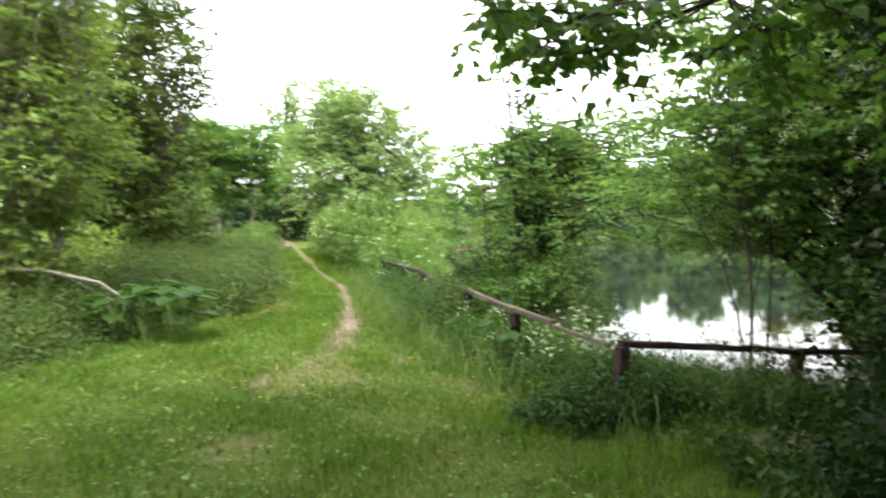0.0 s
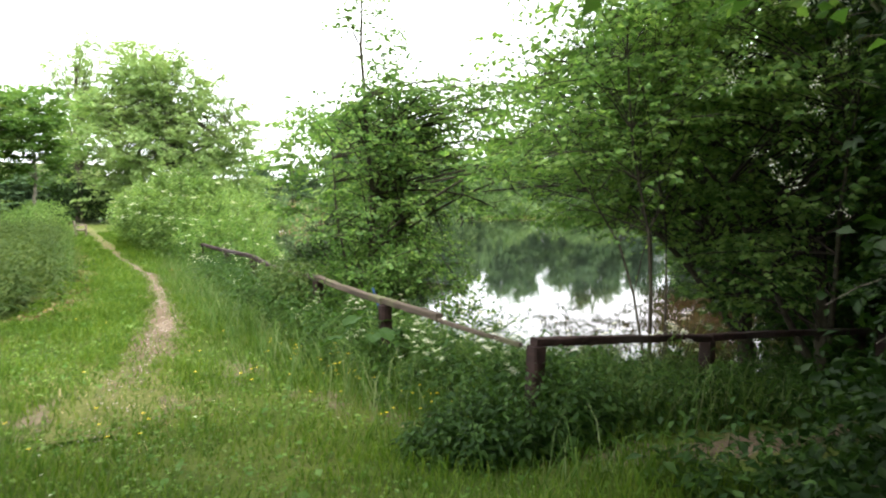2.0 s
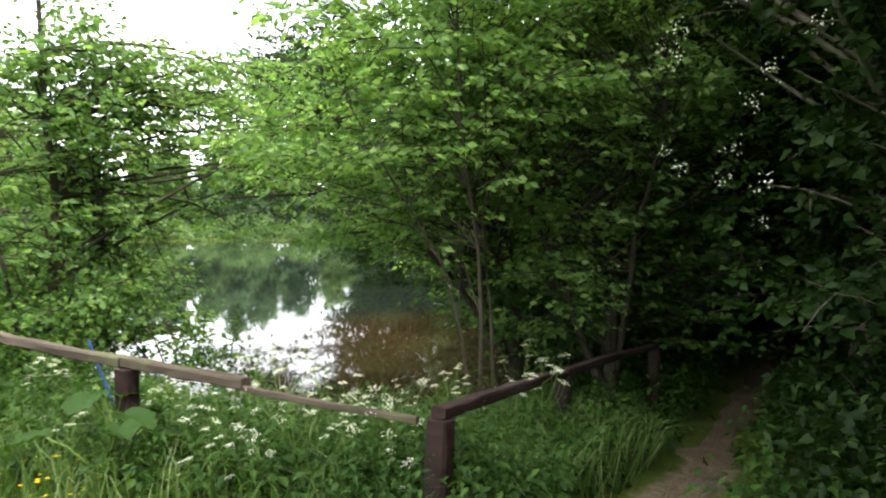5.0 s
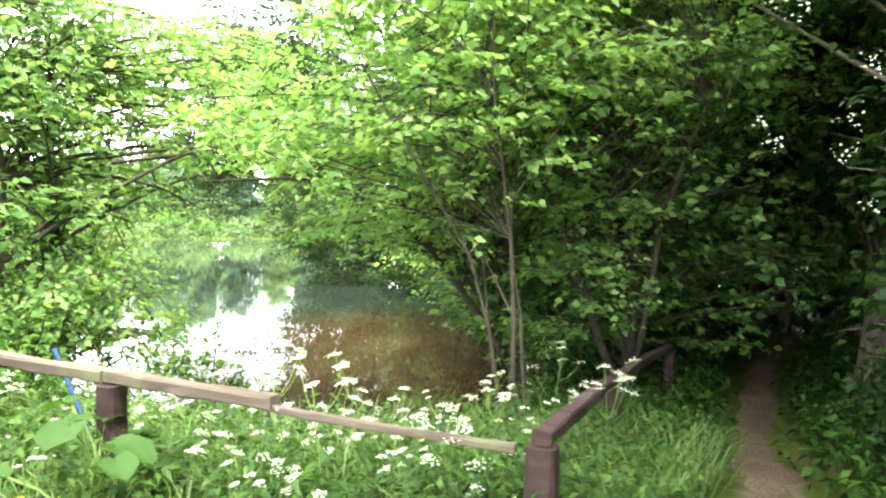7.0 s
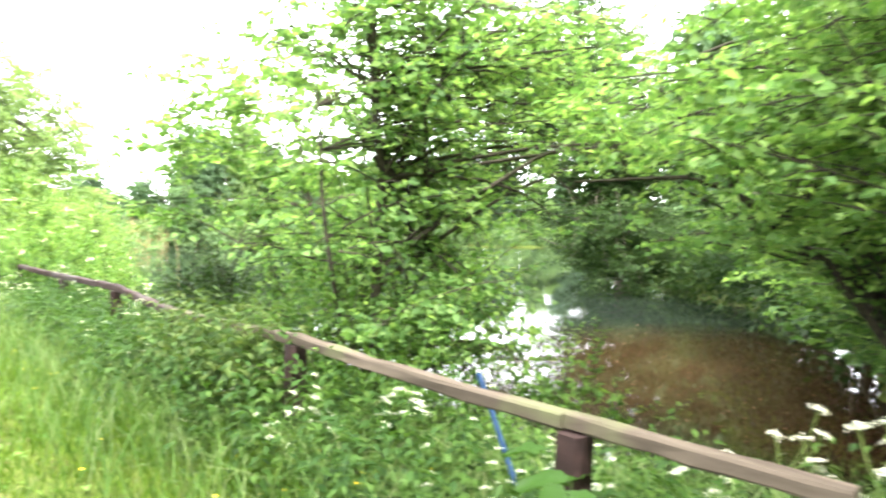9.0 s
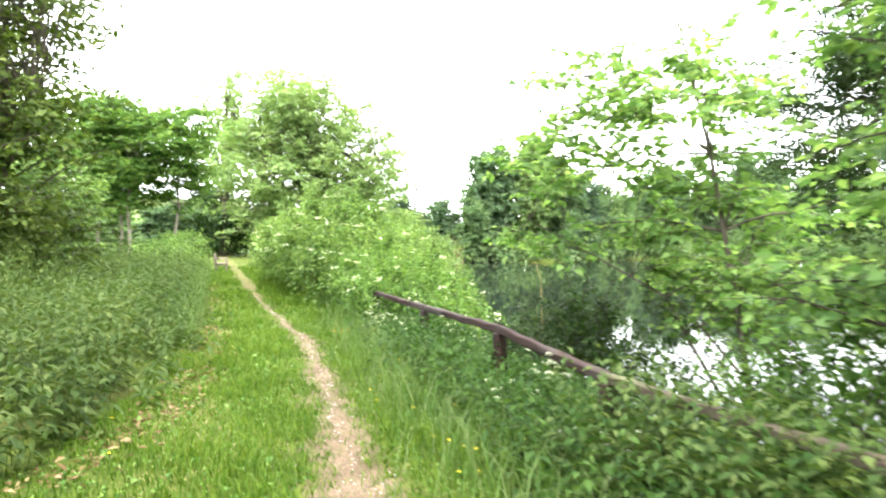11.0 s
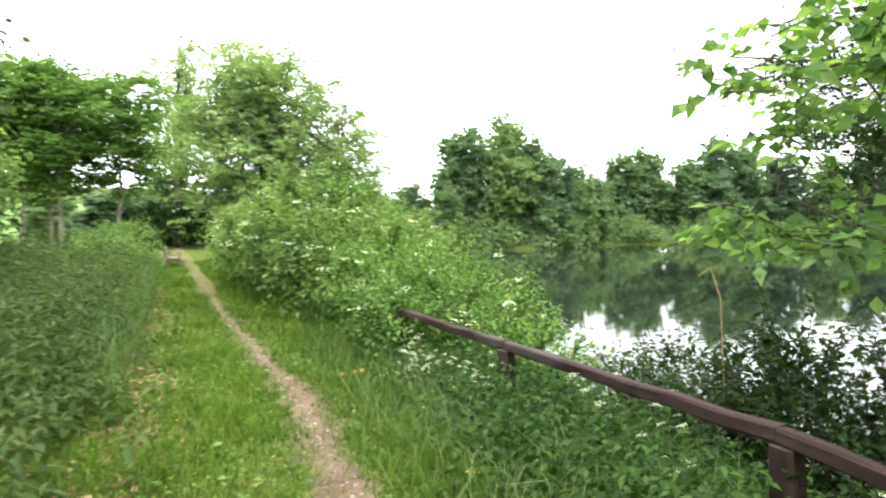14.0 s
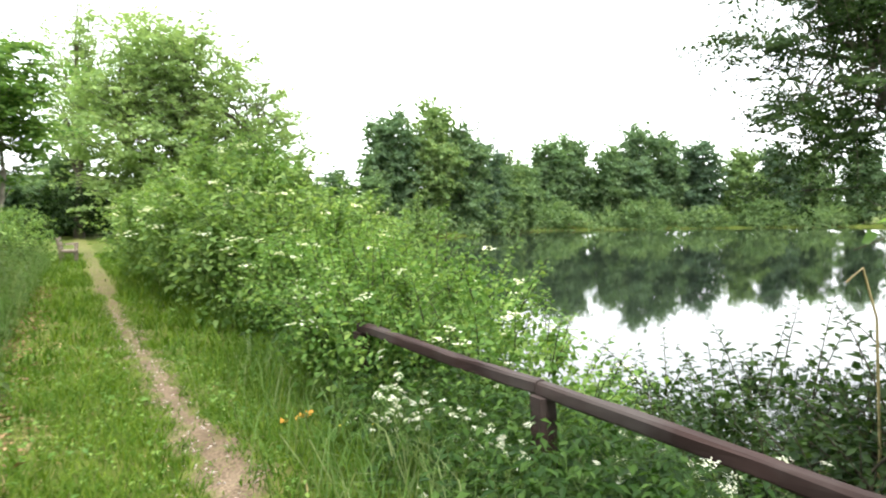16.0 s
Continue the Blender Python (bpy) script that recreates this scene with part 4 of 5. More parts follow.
def wood_archetype(kind):
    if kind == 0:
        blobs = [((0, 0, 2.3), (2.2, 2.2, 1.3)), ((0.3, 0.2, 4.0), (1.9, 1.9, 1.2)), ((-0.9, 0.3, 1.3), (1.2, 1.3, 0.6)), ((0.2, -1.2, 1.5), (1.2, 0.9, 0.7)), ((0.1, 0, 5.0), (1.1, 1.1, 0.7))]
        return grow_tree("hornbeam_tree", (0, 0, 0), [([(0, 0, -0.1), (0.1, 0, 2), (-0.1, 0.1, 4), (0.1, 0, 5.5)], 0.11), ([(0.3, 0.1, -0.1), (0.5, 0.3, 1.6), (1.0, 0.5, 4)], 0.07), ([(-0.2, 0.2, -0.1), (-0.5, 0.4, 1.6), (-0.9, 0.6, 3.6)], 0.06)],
                         blobs, 240, 12, 12, 0.1, M_HORNBEAM_SHADED, "bushy hornbeam with layered green leaves on the pond bank", 41, flat=0.28, twig_len=0.5, group="thicket trees", kids=0.08)
    if kind == 2:
        blobs = [((0, 0, 4.0), (2.5, 2.5, 1.7)), ((0.2, 0, 5.4), (1.9, 1.9, 1.1)), ((0.4, 0.3, 2.6), (2.0, 2.0, 0.8))]
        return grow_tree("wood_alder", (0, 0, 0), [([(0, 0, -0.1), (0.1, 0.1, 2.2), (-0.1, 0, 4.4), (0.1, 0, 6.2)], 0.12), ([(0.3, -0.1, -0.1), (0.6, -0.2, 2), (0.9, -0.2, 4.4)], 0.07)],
                         blobs, 130, 10, 9, 0.24, M_DARK_SHADE, "dark bare-stemmed alder of the wood, some added unseen for shade", 44, flat=0.4, twig_len=0.7, twig_mesh=False, group="wood trees")
    blobs = [((0, 0, 3.0), (2.4, 2.4, 1.5)), ((0.2, 0, 4.8), (2.0, 2.0, 1.3)), ((1.0, 0.8, 1.9), (1.4, 1.3, 0.7)), ((-1.0, -0.8, 1.7), (1.3, 1.3, 0.7))]
    return grow_tree("hazel_tree", (0, 0, 0), [([(0, 0, -0.1), (-0.1, 0.1, 2.2), (0.1, 0, 4.4), (0.2, 0, 6.2)], 0.13), ([(0.25, -0.2, -0.1), (0.6, -0.3, 2), (1.0, -0.3, 4.4)], 0.08), ([(-0.3, 0, -0.1), (-0.7, 0, 1.8), (-1.2, 0.2, 4.0)], 0.07)],
                     blobs, 180, 11, 10, 0.13, M_ALDER, "dense hazel tree in the shady thicket", 42, flat=0.32, twig_len=0.52, group="thicket trees", kids=0.08)


def plant(arch, x, y, rot, scale, sink=0.0):
    return copy_thing(arch, Matrix.Translation((x, y, float(ground_z(x, y)) - sink)) @ Matrix.Rotation(rot, 4, "Z") @ Matrix.Diagonal((scale[0], scale[0], scale[1], 1)))


arch = [None, None, None]
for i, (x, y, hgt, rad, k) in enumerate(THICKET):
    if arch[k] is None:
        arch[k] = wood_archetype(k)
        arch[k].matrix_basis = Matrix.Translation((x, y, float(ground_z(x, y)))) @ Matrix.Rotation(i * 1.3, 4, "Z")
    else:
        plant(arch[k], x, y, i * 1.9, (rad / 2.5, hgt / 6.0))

# added scrub, partly out of view, that keeps daylight out of the wood
scrub("wood_screen_scrub", [((15.5, 2.9, 0.3), (1.6, 1.8, 1.6)), ((12.5, 0.8, 0.0), (1.6, 1.0, 0.9)), ((17.5, 6.2, 0.0), (2.5, 1.6, 1.5)), ((19, -1, 0.2), (2.5, 3.0, 1.9)), ((13.0, 5.2, -0.2), (1.6, 0.9, 0.9)), ((10, -2.5, 0.2), (2.5, 1.6, 1.4)), ((23, 8, 0.2), (3, 3, 2)), ((8, -5.5, 0.8), (4, 1.2, 2.0)), ((14, -7, 1), (5, 1.5, 2.5)), ((24.5, -1, 1), (2, 5, 3))],
      17000, 0.3, M_DARK_SHADE, "dark foliage added to keep daylight out of the wood", 27, "bush", 50)
scrub("alder_understorey", [((-4.6, 12.5, 0.5), (1.1, 2.2, 1.0)), ((-5.2, 16.0, 0.3), (1.2, 2.5, 1.0)), ((-5.6, 22, 0.3), (1.5, 3.5, 1.3)), ((-5.0, 8.0, 0.3), (1.2, 1.8, 1.0))],
      12000, 0.12, M_OLIVE, "leafy shrubs under the trees beside the nettles", 28, "bush", 50)
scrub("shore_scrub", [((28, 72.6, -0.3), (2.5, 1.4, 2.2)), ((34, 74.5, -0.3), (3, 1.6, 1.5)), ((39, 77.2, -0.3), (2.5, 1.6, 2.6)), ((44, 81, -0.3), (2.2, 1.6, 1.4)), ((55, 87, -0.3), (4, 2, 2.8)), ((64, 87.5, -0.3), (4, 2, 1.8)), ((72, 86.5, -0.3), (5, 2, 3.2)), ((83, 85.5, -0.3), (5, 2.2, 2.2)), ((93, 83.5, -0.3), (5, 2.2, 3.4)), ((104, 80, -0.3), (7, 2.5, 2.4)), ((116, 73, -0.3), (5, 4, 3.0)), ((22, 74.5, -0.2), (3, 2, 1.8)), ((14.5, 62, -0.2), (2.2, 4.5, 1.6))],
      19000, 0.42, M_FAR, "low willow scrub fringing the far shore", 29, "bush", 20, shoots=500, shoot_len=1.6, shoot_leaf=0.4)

# added dark backdrop; blocks the bright sky under the far crowns
scrub("far_gap_filler", [((24, 80, 0.5), (6, 1.5, 2.6)), ((40, 87, 0.5), (9, 1.5, 3.0)), ((60, 99, 0.8), (13, 1.5, 4.0)), ((85, 97, 0.8), (14, 1.5, 4.0)), ((108, 91, 0.8), (12, 2.0, 4.0)), ((129, 74, 0.8), (3, 12, 4.0))],
      14000, 0.7, M_SHRUB, "dark foliage added to block sky gaps behind the far shore", 47, "hedge", 10)
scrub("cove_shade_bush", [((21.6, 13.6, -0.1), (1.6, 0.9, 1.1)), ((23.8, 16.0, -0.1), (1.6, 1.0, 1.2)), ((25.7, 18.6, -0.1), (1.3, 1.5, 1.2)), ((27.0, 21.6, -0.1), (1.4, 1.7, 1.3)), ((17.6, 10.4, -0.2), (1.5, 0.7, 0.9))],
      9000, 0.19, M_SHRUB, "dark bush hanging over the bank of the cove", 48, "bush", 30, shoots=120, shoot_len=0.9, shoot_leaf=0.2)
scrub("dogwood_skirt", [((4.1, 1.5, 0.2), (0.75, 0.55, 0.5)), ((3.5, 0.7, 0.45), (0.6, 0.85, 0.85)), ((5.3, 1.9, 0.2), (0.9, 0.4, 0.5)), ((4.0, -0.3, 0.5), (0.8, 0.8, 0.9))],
      14000, 0.065, M_DARK_SHADE, "dark shady bramble skirt under the hawthorn", 30, "bush", 70)

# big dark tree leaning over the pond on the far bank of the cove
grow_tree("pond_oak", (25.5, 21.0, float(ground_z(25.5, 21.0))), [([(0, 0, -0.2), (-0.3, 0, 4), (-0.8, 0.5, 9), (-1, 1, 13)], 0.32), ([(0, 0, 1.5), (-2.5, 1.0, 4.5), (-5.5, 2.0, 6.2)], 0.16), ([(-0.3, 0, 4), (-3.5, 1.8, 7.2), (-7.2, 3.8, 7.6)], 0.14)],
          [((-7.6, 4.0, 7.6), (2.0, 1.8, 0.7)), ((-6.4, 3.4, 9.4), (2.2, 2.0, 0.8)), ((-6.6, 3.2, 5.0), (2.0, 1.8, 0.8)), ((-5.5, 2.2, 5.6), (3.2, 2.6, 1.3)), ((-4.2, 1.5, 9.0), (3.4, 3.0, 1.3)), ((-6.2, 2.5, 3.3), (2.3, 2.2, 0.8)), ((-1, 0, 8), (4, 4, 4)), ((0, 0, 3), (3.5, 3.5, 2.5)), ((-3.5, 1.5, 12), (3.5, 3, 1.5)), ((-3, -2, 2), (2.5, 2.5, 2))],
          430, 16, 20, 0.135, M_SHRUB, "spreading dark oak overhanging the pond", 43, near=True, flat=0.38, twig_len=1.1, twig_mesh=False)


# ---- trees along the path and round the pond ----
def far_tree(name, kind, seed):
    if kind == "round":
        blobs = [((0, 0, 4.0), (3.4, 3.4, 2.6)), ((0.4, 0, 7.2), (2.9, 2.9, 2.4)), ((-1.5, 0.8, 5.4), (2.2, 2.2, 1.8)), ((1.8, -0.8, 3.0), (2.2, 2.2, 1.8)), ((0.2, 0.2, 9.0), (1.7, 1.7, 1.2)), ((-1.2, -1, 2.4), (2.4, 2.4, 1.6)), ((0.3, 0, 1.0), (3.0, 3.0, 1.0))]
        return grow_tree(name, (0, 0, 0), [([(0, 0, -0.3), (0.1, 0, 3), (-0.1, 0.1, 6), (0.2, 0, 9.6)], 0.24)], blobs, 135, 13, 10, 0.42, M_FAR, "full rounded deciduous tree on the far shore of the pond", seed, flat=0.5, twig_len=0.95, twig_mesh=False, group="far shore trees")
    if kind == "spire":
        blobs = [((0, 0, 2.5), (2.0, 2.0, 1.8)), ((0, 0, 5.2), (1.6, 1.6, 1.8)), ((0, 0, 7.8), (1.1, 1.1, 1.5)), ((0, 0, 9.6), (0.6, 0.6, 1.0))]
        return grow_tree(name, (0, 0, 0), [([(0, 0, -0.3), (0, 0.05, 4), (0.05, 0, 7), (0, 0, 10.4)], 0.18)], blobs, 70, 10, 8, 0.42, M_FAR, "slim pointed tree among the far shore woods", seed, flat=0.35, twig_len=0.8, twig_mesh=False, group="far shore trees")
    blobs = [((0, 0, 6.2), (1.9, 1.9, 1.4)), ((0.5, 0.2, 4.6), (1.5, 1.5, 1.0)), ((-0.5, -0.3, 5.2), (1.4, 1.4, 1.2)), ((0, 0, 7.2), (1.1, 1.1, 0.8)), ((0.2, 0, 3.6), (1.3, 1.3, 0.5))]
    return grow_tree(name, (0, 0, 0), [([(0, 0, -0.2), (0.05, 0, 2.6), (-0.05, 0.1, 5), (0.1, 0, 7.6)], 0.085)], blobs, 110, 11, 10, 0.16, M_YOUNG, "young tree with a bare pale trunk behind the nettles", seed, bark=M_BARKPALE, near=True, flat=0.35, twig_len=0.6, twig_mesh=False, group="trees behind the bench")


a_round, a_spire, a_young = far_tree("round_tree", "round", 51), far_tree("spire_tree", "spire", 52), far_tree("young_tree", "young", 53)
a_round.matrix_basis = Matrix.Translation((26.9, 76, -0.9)) @ Matrix.Diagonal((1.0, 1.0, 1.42, 1))
a_spire.matrix_basis = Matrix.Translation((44.8, 82, -0.9)) @ Matrix.Diagonal((1.1, 1.1, 1.1, 1))
a_young.matrix_basis = Matrix.Translation((-5.2, 34, float(ground_z(-5.2, 34)))) @ Matrix.Diagonal((0.95, 0.95, 0.95, 1))
for i, (x, y, s) in enumerate([(-4.5, 34.6, 0.93), (-4.0, 33.6, 1.0), (-2.5, 35.4, 1.02), (-7.4, 35.5, 1.05), (-9.5, 33, 1.0)]):
    plant(a_young, x, y, i * 2.1 + 1, (s * 1.15, s * 0.93))
FAR = [(23.6, 73.4, 0.6, 0.5), (31.2, 76, 1.05, 1.08), (35.0, 76, 1.0, 0.9), (38.6, 78.5, 0.95, 0.8), (42, 80.5, 0.9, 0.66), (21, 77, 0.75, 0.5), (47.6, 84, 0.75, 0.7), (53, 91, 0.8, 0.6), (58, 93, 1.1, 0.98), (63, 94, 1.25, 1.06), (69, 92, 1.1, 0.92), (74, 92, 1.35, 1.2), (80, 92, 1.3, 1.14),
       (86, 90, 1.35, 1.05), (93, 88, 1.2, 0.97), (99, 86, 1.3, 1.02), (106, 84, 1.3, 0.97), (113, 80, 1.35, 1.02), (121, 75, 1.3, 1.02), (126, 64, 1.5, 1.1), (96, 45, 1.6, 1.1), (64, 33, 1.3, 1.1), (46, 27, 1.2, 1.1), (34, 21, 1.1, 1.1)]
for i, (x, y, s, hs) in enumerate(FAR):
    plant(a_round, x, y, i * 2.4, (s, hs), 0.1)
for i, (x, y, s) in enumerate([(26.4, 79, 1.2), (60, 97, 1.0), (84, 97, 1.05)]):
    plant(a_spire, x, y, i * 2.0, (s, s), 0.1)

# near-black bush added in place of the shaded gap under the end trees
scrub("path_end_dark_bush", [((-1.8, 56.2, 1.2), (2.2, 1.2, 1.9)), ((0.9, 57, 1.6), (2.0, 1.0, 2.0)), ((-4.8, 57, 0.9), (2.0, 1.2, 1.5))], 6000, 0.22, M_DARK_SHADE, "near-black bush standing for the dark gap at the path end", 37, "bush", 20)
# the large pair of willows at the end of the path
big_willow = grow_tree("crack_willow", (4.9, 55, float(ground_z(5.0, 55))), [([(0, 0, -0.3), (0.3, 0, 3.5), (0, 0.2, 8), (-0.2, 0, 12)], 0.4), ([(0.3, 0, 0.8), (2.5, -0.3, 4), (4.5, -0.5, 7.5)], 0.22), ([(-0.3, 0, 1.2), (-2.5, -0.3, 4), (-4.5, 0, 9)], 0.2)],
          [((-0.3, -0.5, 10.2), (3.6, 3.2, 3.2)), ((-3.4, -0.6, 6.2), (3.8, 3.2, 2.8)), ((2.9, -0.8, 7.2), (3.8, 3.2, 3.0)), ((5.2, -0.4, 4.4), (2.4, 2.6, 2.6)), ((0, -1.5, 3.4), (4.2, 2.6, 2.2)), ((-4.6, 0, 2.8), (2.0, 2.4, 1.6)), ((5.8, 0, 1.8), (1.8, 2, 1.6)), ((-3.2, 0, 8.6), (2.2, 2.2, 2.0)), ((-1.5, 0, 11.0), (2.4, 2.4, 2.0))],
          360, 13, 17, 0.2, M_WILLOW, "large billowing willow at the end of the path", 54, flat=0.55, twig_len=0.95, twig_mesh=False)
big_willow.scale = (1.22, 1.2, 1.1)
grow_tree("ash_tree", (-1.5, 58, float(ground_z(-1.5, 58))), [([(0, 0, -0.3), (0, 0.1, 5), (0.2, 0, 10), (0.4, 0, 15)], 0.26)],
          [((0.2, 0, 12.2), (2.6, 2.4, 2.8)), ((0, 0, 8.4), (2.6, 2.4, 1.6)), ((1.2, 0, 14.4), (1.3, 1.2, 1.0))], 90, 10, 9, 0.22, M_WILLOW, "tall thin-crowned ash rising behind the willow", 55, flat=0.6, twig_len=0.9, twig_mesh=False)
for i, (x, y, s, hs) in enumerate([(-5.5, 57, 0.7, 0.3), (-2.6, 61, 0.9, 0.42), (-9.5, 60, 0.7, 0.28), (13.5, 64, 0.8, 0.45)]):
    plant(a_round, x, y, i * 1.7 + 0.4, (s, hs), 0.2)
# dark trees on the side away from the pond
grow_tree("field_maple", (-4.9, 19.5, float(ground_z(-4.9, 19.5))), [([(0, 0, -0.2), (0.1, 0, 2), (-0.2, 0.2, 5), (0.2, 0, 8.5)], 0.2), ([(0.4, -0.3, -0.2), (0.9, -0.4, 2.2), (1.8, -0.2, 5)], 0.12), ([(-0.3, 0.4, -0.2), (-0.9, 0.5, 2.5), (-1.6, 0.6, 6)], 0.12)],
          [((0.1, 0, 6.6), (2.9, 2.8, 2.6)), ((0.8, -0.4, 3.4), (2.3, 2.6, 1.9)), ((-1.5, 0, 4.2), (2.4, 2.6, 2.6)), ((1.6, 0.2, 2.0), (1.3, 1.8, 1.1)), ((0.6, 0, 9.2), (2.0, 2.0, 1.4))],
          420, 12, 11, 0.14, M_HEDGE, "large dark field maple overshadowing the nettles", 56, flat=0.45, twig_len=0.6, twig_mesh=False)
grow_tree("goat_willow", (-4.9, 26.0, float(ground_z(-4.9, 26.0))), [([(0, 0, -0.2), (0.1, 0, 1.5), (0.2, 0.2, 3.4)], 0.09), ([(0.2, 0, -0.2), (0.7, 0, 1.3), (1.1, 0.1, 2.8)], 0.07)],
          [((0, 0, 2.8), (1.5, 2.0, 1.4)), ((0.5, -0.4, 1.5), (1.0, 1.4, 0.8))], 90, 11, 9, 0.16, M_ELDER, "yellow-green goat willow beside the path", 57, flat=0.45, twig_len=0.5, twig_mesh=False)
grow_tree("alder_tree", (-4.3, 10.2, float(ground_z(-4.3, 10.2))), [([(0, 0, -0.2), (0.05, 0, 2.2), (-0.1, 0.1, 5), (0.1, 0, 8)], 0.12), ([(0.5, 0.3, -0.2), (0.7, 0.4, 2.4), (1.0, 0.5, 5.5)], 0.08)],
          [((0.2, 0, 3.4), (1.9, 2.0, 1.6)), ((0.1, 0, 5.8), (1.9, 2.0, 1.6)), ((0.2, 0.4, 1.6), (1.3, 1.5, 0.8)), ((0, 0, 7.4), (1.4, 1.4, 1.0))],
          260, 12, 10, 0.115, M_OLIVE, "leafy alder tree above the nettle bed", 58, bark=M_BARKPALE, flat=0.4, twig_len=0.5, kids=0.06)


# ---- fence ----
def beam(parent, name, a, b, w, h, mat, seed, bend=0.0, label=""):
    """A squared timber from a to b, with worn, slightly wavy edges."""
    r = np.random.default_rng(seed)
    a, b = np.array(a, float), np.array(b, float)
    t = unit(b - a)
    ref = np.array([0, 0, 1.0]) if abs(t[2]) < 0.9 else np.array([1.0, 0.1, 0])
    s = unit(np.cross(t, ref))
    u = np.cross(s, t)
    n = 9
    c = min(w, h) * 0.16
    prof = [(-w / 2 + c, -h / 2), (w / 2 - c, -h / 2), (w / 2, -h / 2 + c), (w / 2, h / 2 - c), (w / 2 - c, h / 2), (-w / 2 + c, h / 2), (-w / 2, h / 2 - c), (-w / 2, -h / 2 + c)]
    vs = []
    for i in range(n):
        k = i / (n - 1)
        o = a + (b - a) * k - u * bend * 4 * k * (1 - k) + r.normal(0, 0.0025, 3)
        for x, y in prof:
            vs.append(o + s * (x + r.normal(0, 0.002)) + u * (y + r.normal(0, 0.002)))
    m = len(prof)
    bm = bmesh.new()
    bv = [bm.verts.new(v) for v in vs]
    for i in range(n - 1):
        for j in range(m):
            bm.faces.new((bv[i * m + j], bv[i * m + (j + 1) % m], bv[(i + 1) * m + (j + 1) % m], bv[(i + 1) * m + j]))
    bm.faces.new(list(reversed(bv[:m])))
    bm.faces.new(bv[-m:])
    bmesh.ops.recalc_face_normals(bm, faces=bm.faces)
    return part(name, bm, mat, parent, label)


fence = tagged(empty("fence"), "low weathered wooden post and rail fence along the pond bank", "fence")
POSTS = [(2.90, 3.38, 0.60), (2.62, 5.21, 0.65), (2.56, 7.1, 0.67), (2.54, 9.1, 0.6), (2.60, 11.04, 0.63), (2.56, 13.49, 0.57), (2.30, 15.4, 0.6)]
SIDE = [(4.79, 3.60, 0.42), (7.42, 3.72, 0.22)]
for i, (x, y, z) in enumerate(POSTS + SIDE):
    g = float(ground_z(x, y))
    beam(fence, "post", (x + 0.02, y, g - 0.25), (x + (0.05 if i == 0 else -0.01), y, z - 0.005), 0.105, 0.1, M_RAIL, 60 + i)
for i in range(len(POSTS) - 1):
    a, b = POSTS[i], POSTS[i + 1]
    if i == 0:
        beam(fence, "rail", (2.87, 3.45, 0.605), (2.72, 4.55, 0.64), 0.035, 0.03, M_RAILGREY, 80, 0.01, "thin broken grey rail")
        beam(fence, "rail", (2.74, 4.4, 0.655), (b[0], b[1] + 0.03, b[2] + 0.027), 0.068, 0.054, M_RAILGREY, 81, 0.0, "sun-bleached grey rail")
        continue
    beam(fence, "rail", (a[0], a[1] + (0.035 if i > 1 else 0.035), a[2] + 0.027), (b[0], b[1] + 0.03, b[2] + 0.027), 0.07, 0.056 if i < 3 else 0.068, M_RAILGREY if i < 3 else M_RAIL, 82 + i, 0.01)
pts = [POSTS[0]] + SIDE
for i in range(2):
    a, b = pts[i], pts[i + 1]
    beam(fence, "rail", (a[0] + 0.03, a[1] + 0.0, a[2] + 0.027), (b[0], b[1], b[2] + 0.027), 0.07, 0.055, M_RAIL, 95 + i, -0.006)

rod = empty("marker_rod", (2.78, 5.75, float(ground_z(2.78, 5.75))))
tagged(rod, "thin blue painted rod leaning against the rail", "rod")
part_of(rod, "shaft", *tubes([(np.array([[0.12, -0.22, -0.1], [0.04, -0.08, 0.3], [-0.06, 0.05, 0.74]]), np.array([0.012, 0.012, 0.011]))], 8), M_BLUE, smooth=True)

# ---- bench ----
BX, BY = -0.62, 34.2
bz = float(ground_z(BX, BY))
bench = tagged(empty("bench", (BX, BY, bz)), "weathered wooden park bench facing the pond", "bench")
for i in range(4):
    beam(bench, "seat_slat", (-0.2 + i * 0.125, -0.8, 0.44), (-0.2 + i * 0.125, 0.8, 0.44), 0.1, 0.035, M_BENCH, 100 + i)
for i in range(3):
    beam(bench, "back_slat", (-0.29 - i * 0.03, -0.8, 0.55 + i * 0.14), (-0.29 - i * 0.03, 0.8, 0.55 + i * 0.14), 0.03, 0.1, M_BENCH, 110 + i)
for y in (-0.62, 0.62):
    beam(bench, "leg", (0.2, y, -0.05), (0.2, y, 0.66), 0.07, 0.07, M_BENCH, 120)
    beam(bench, "leg", (-0.24, y, -0.05), (-0.38, y, 0.92), 0.07, 0.07, M_BENCH, 121)
    beam(bench, "armrest", (-0.33, y, 0.66), (0.26, y, 0.68), 0.07, 0.04, M_BENCH, 122)
    beam(bench, "seat_bearer", (-0.26, y + 0.06, 0.39), (0.22, y + 0.06, 0.39), 0.05, 0.06, M_BENCH, 123)


bench.scale = (0.84, 0.84, 0.84)

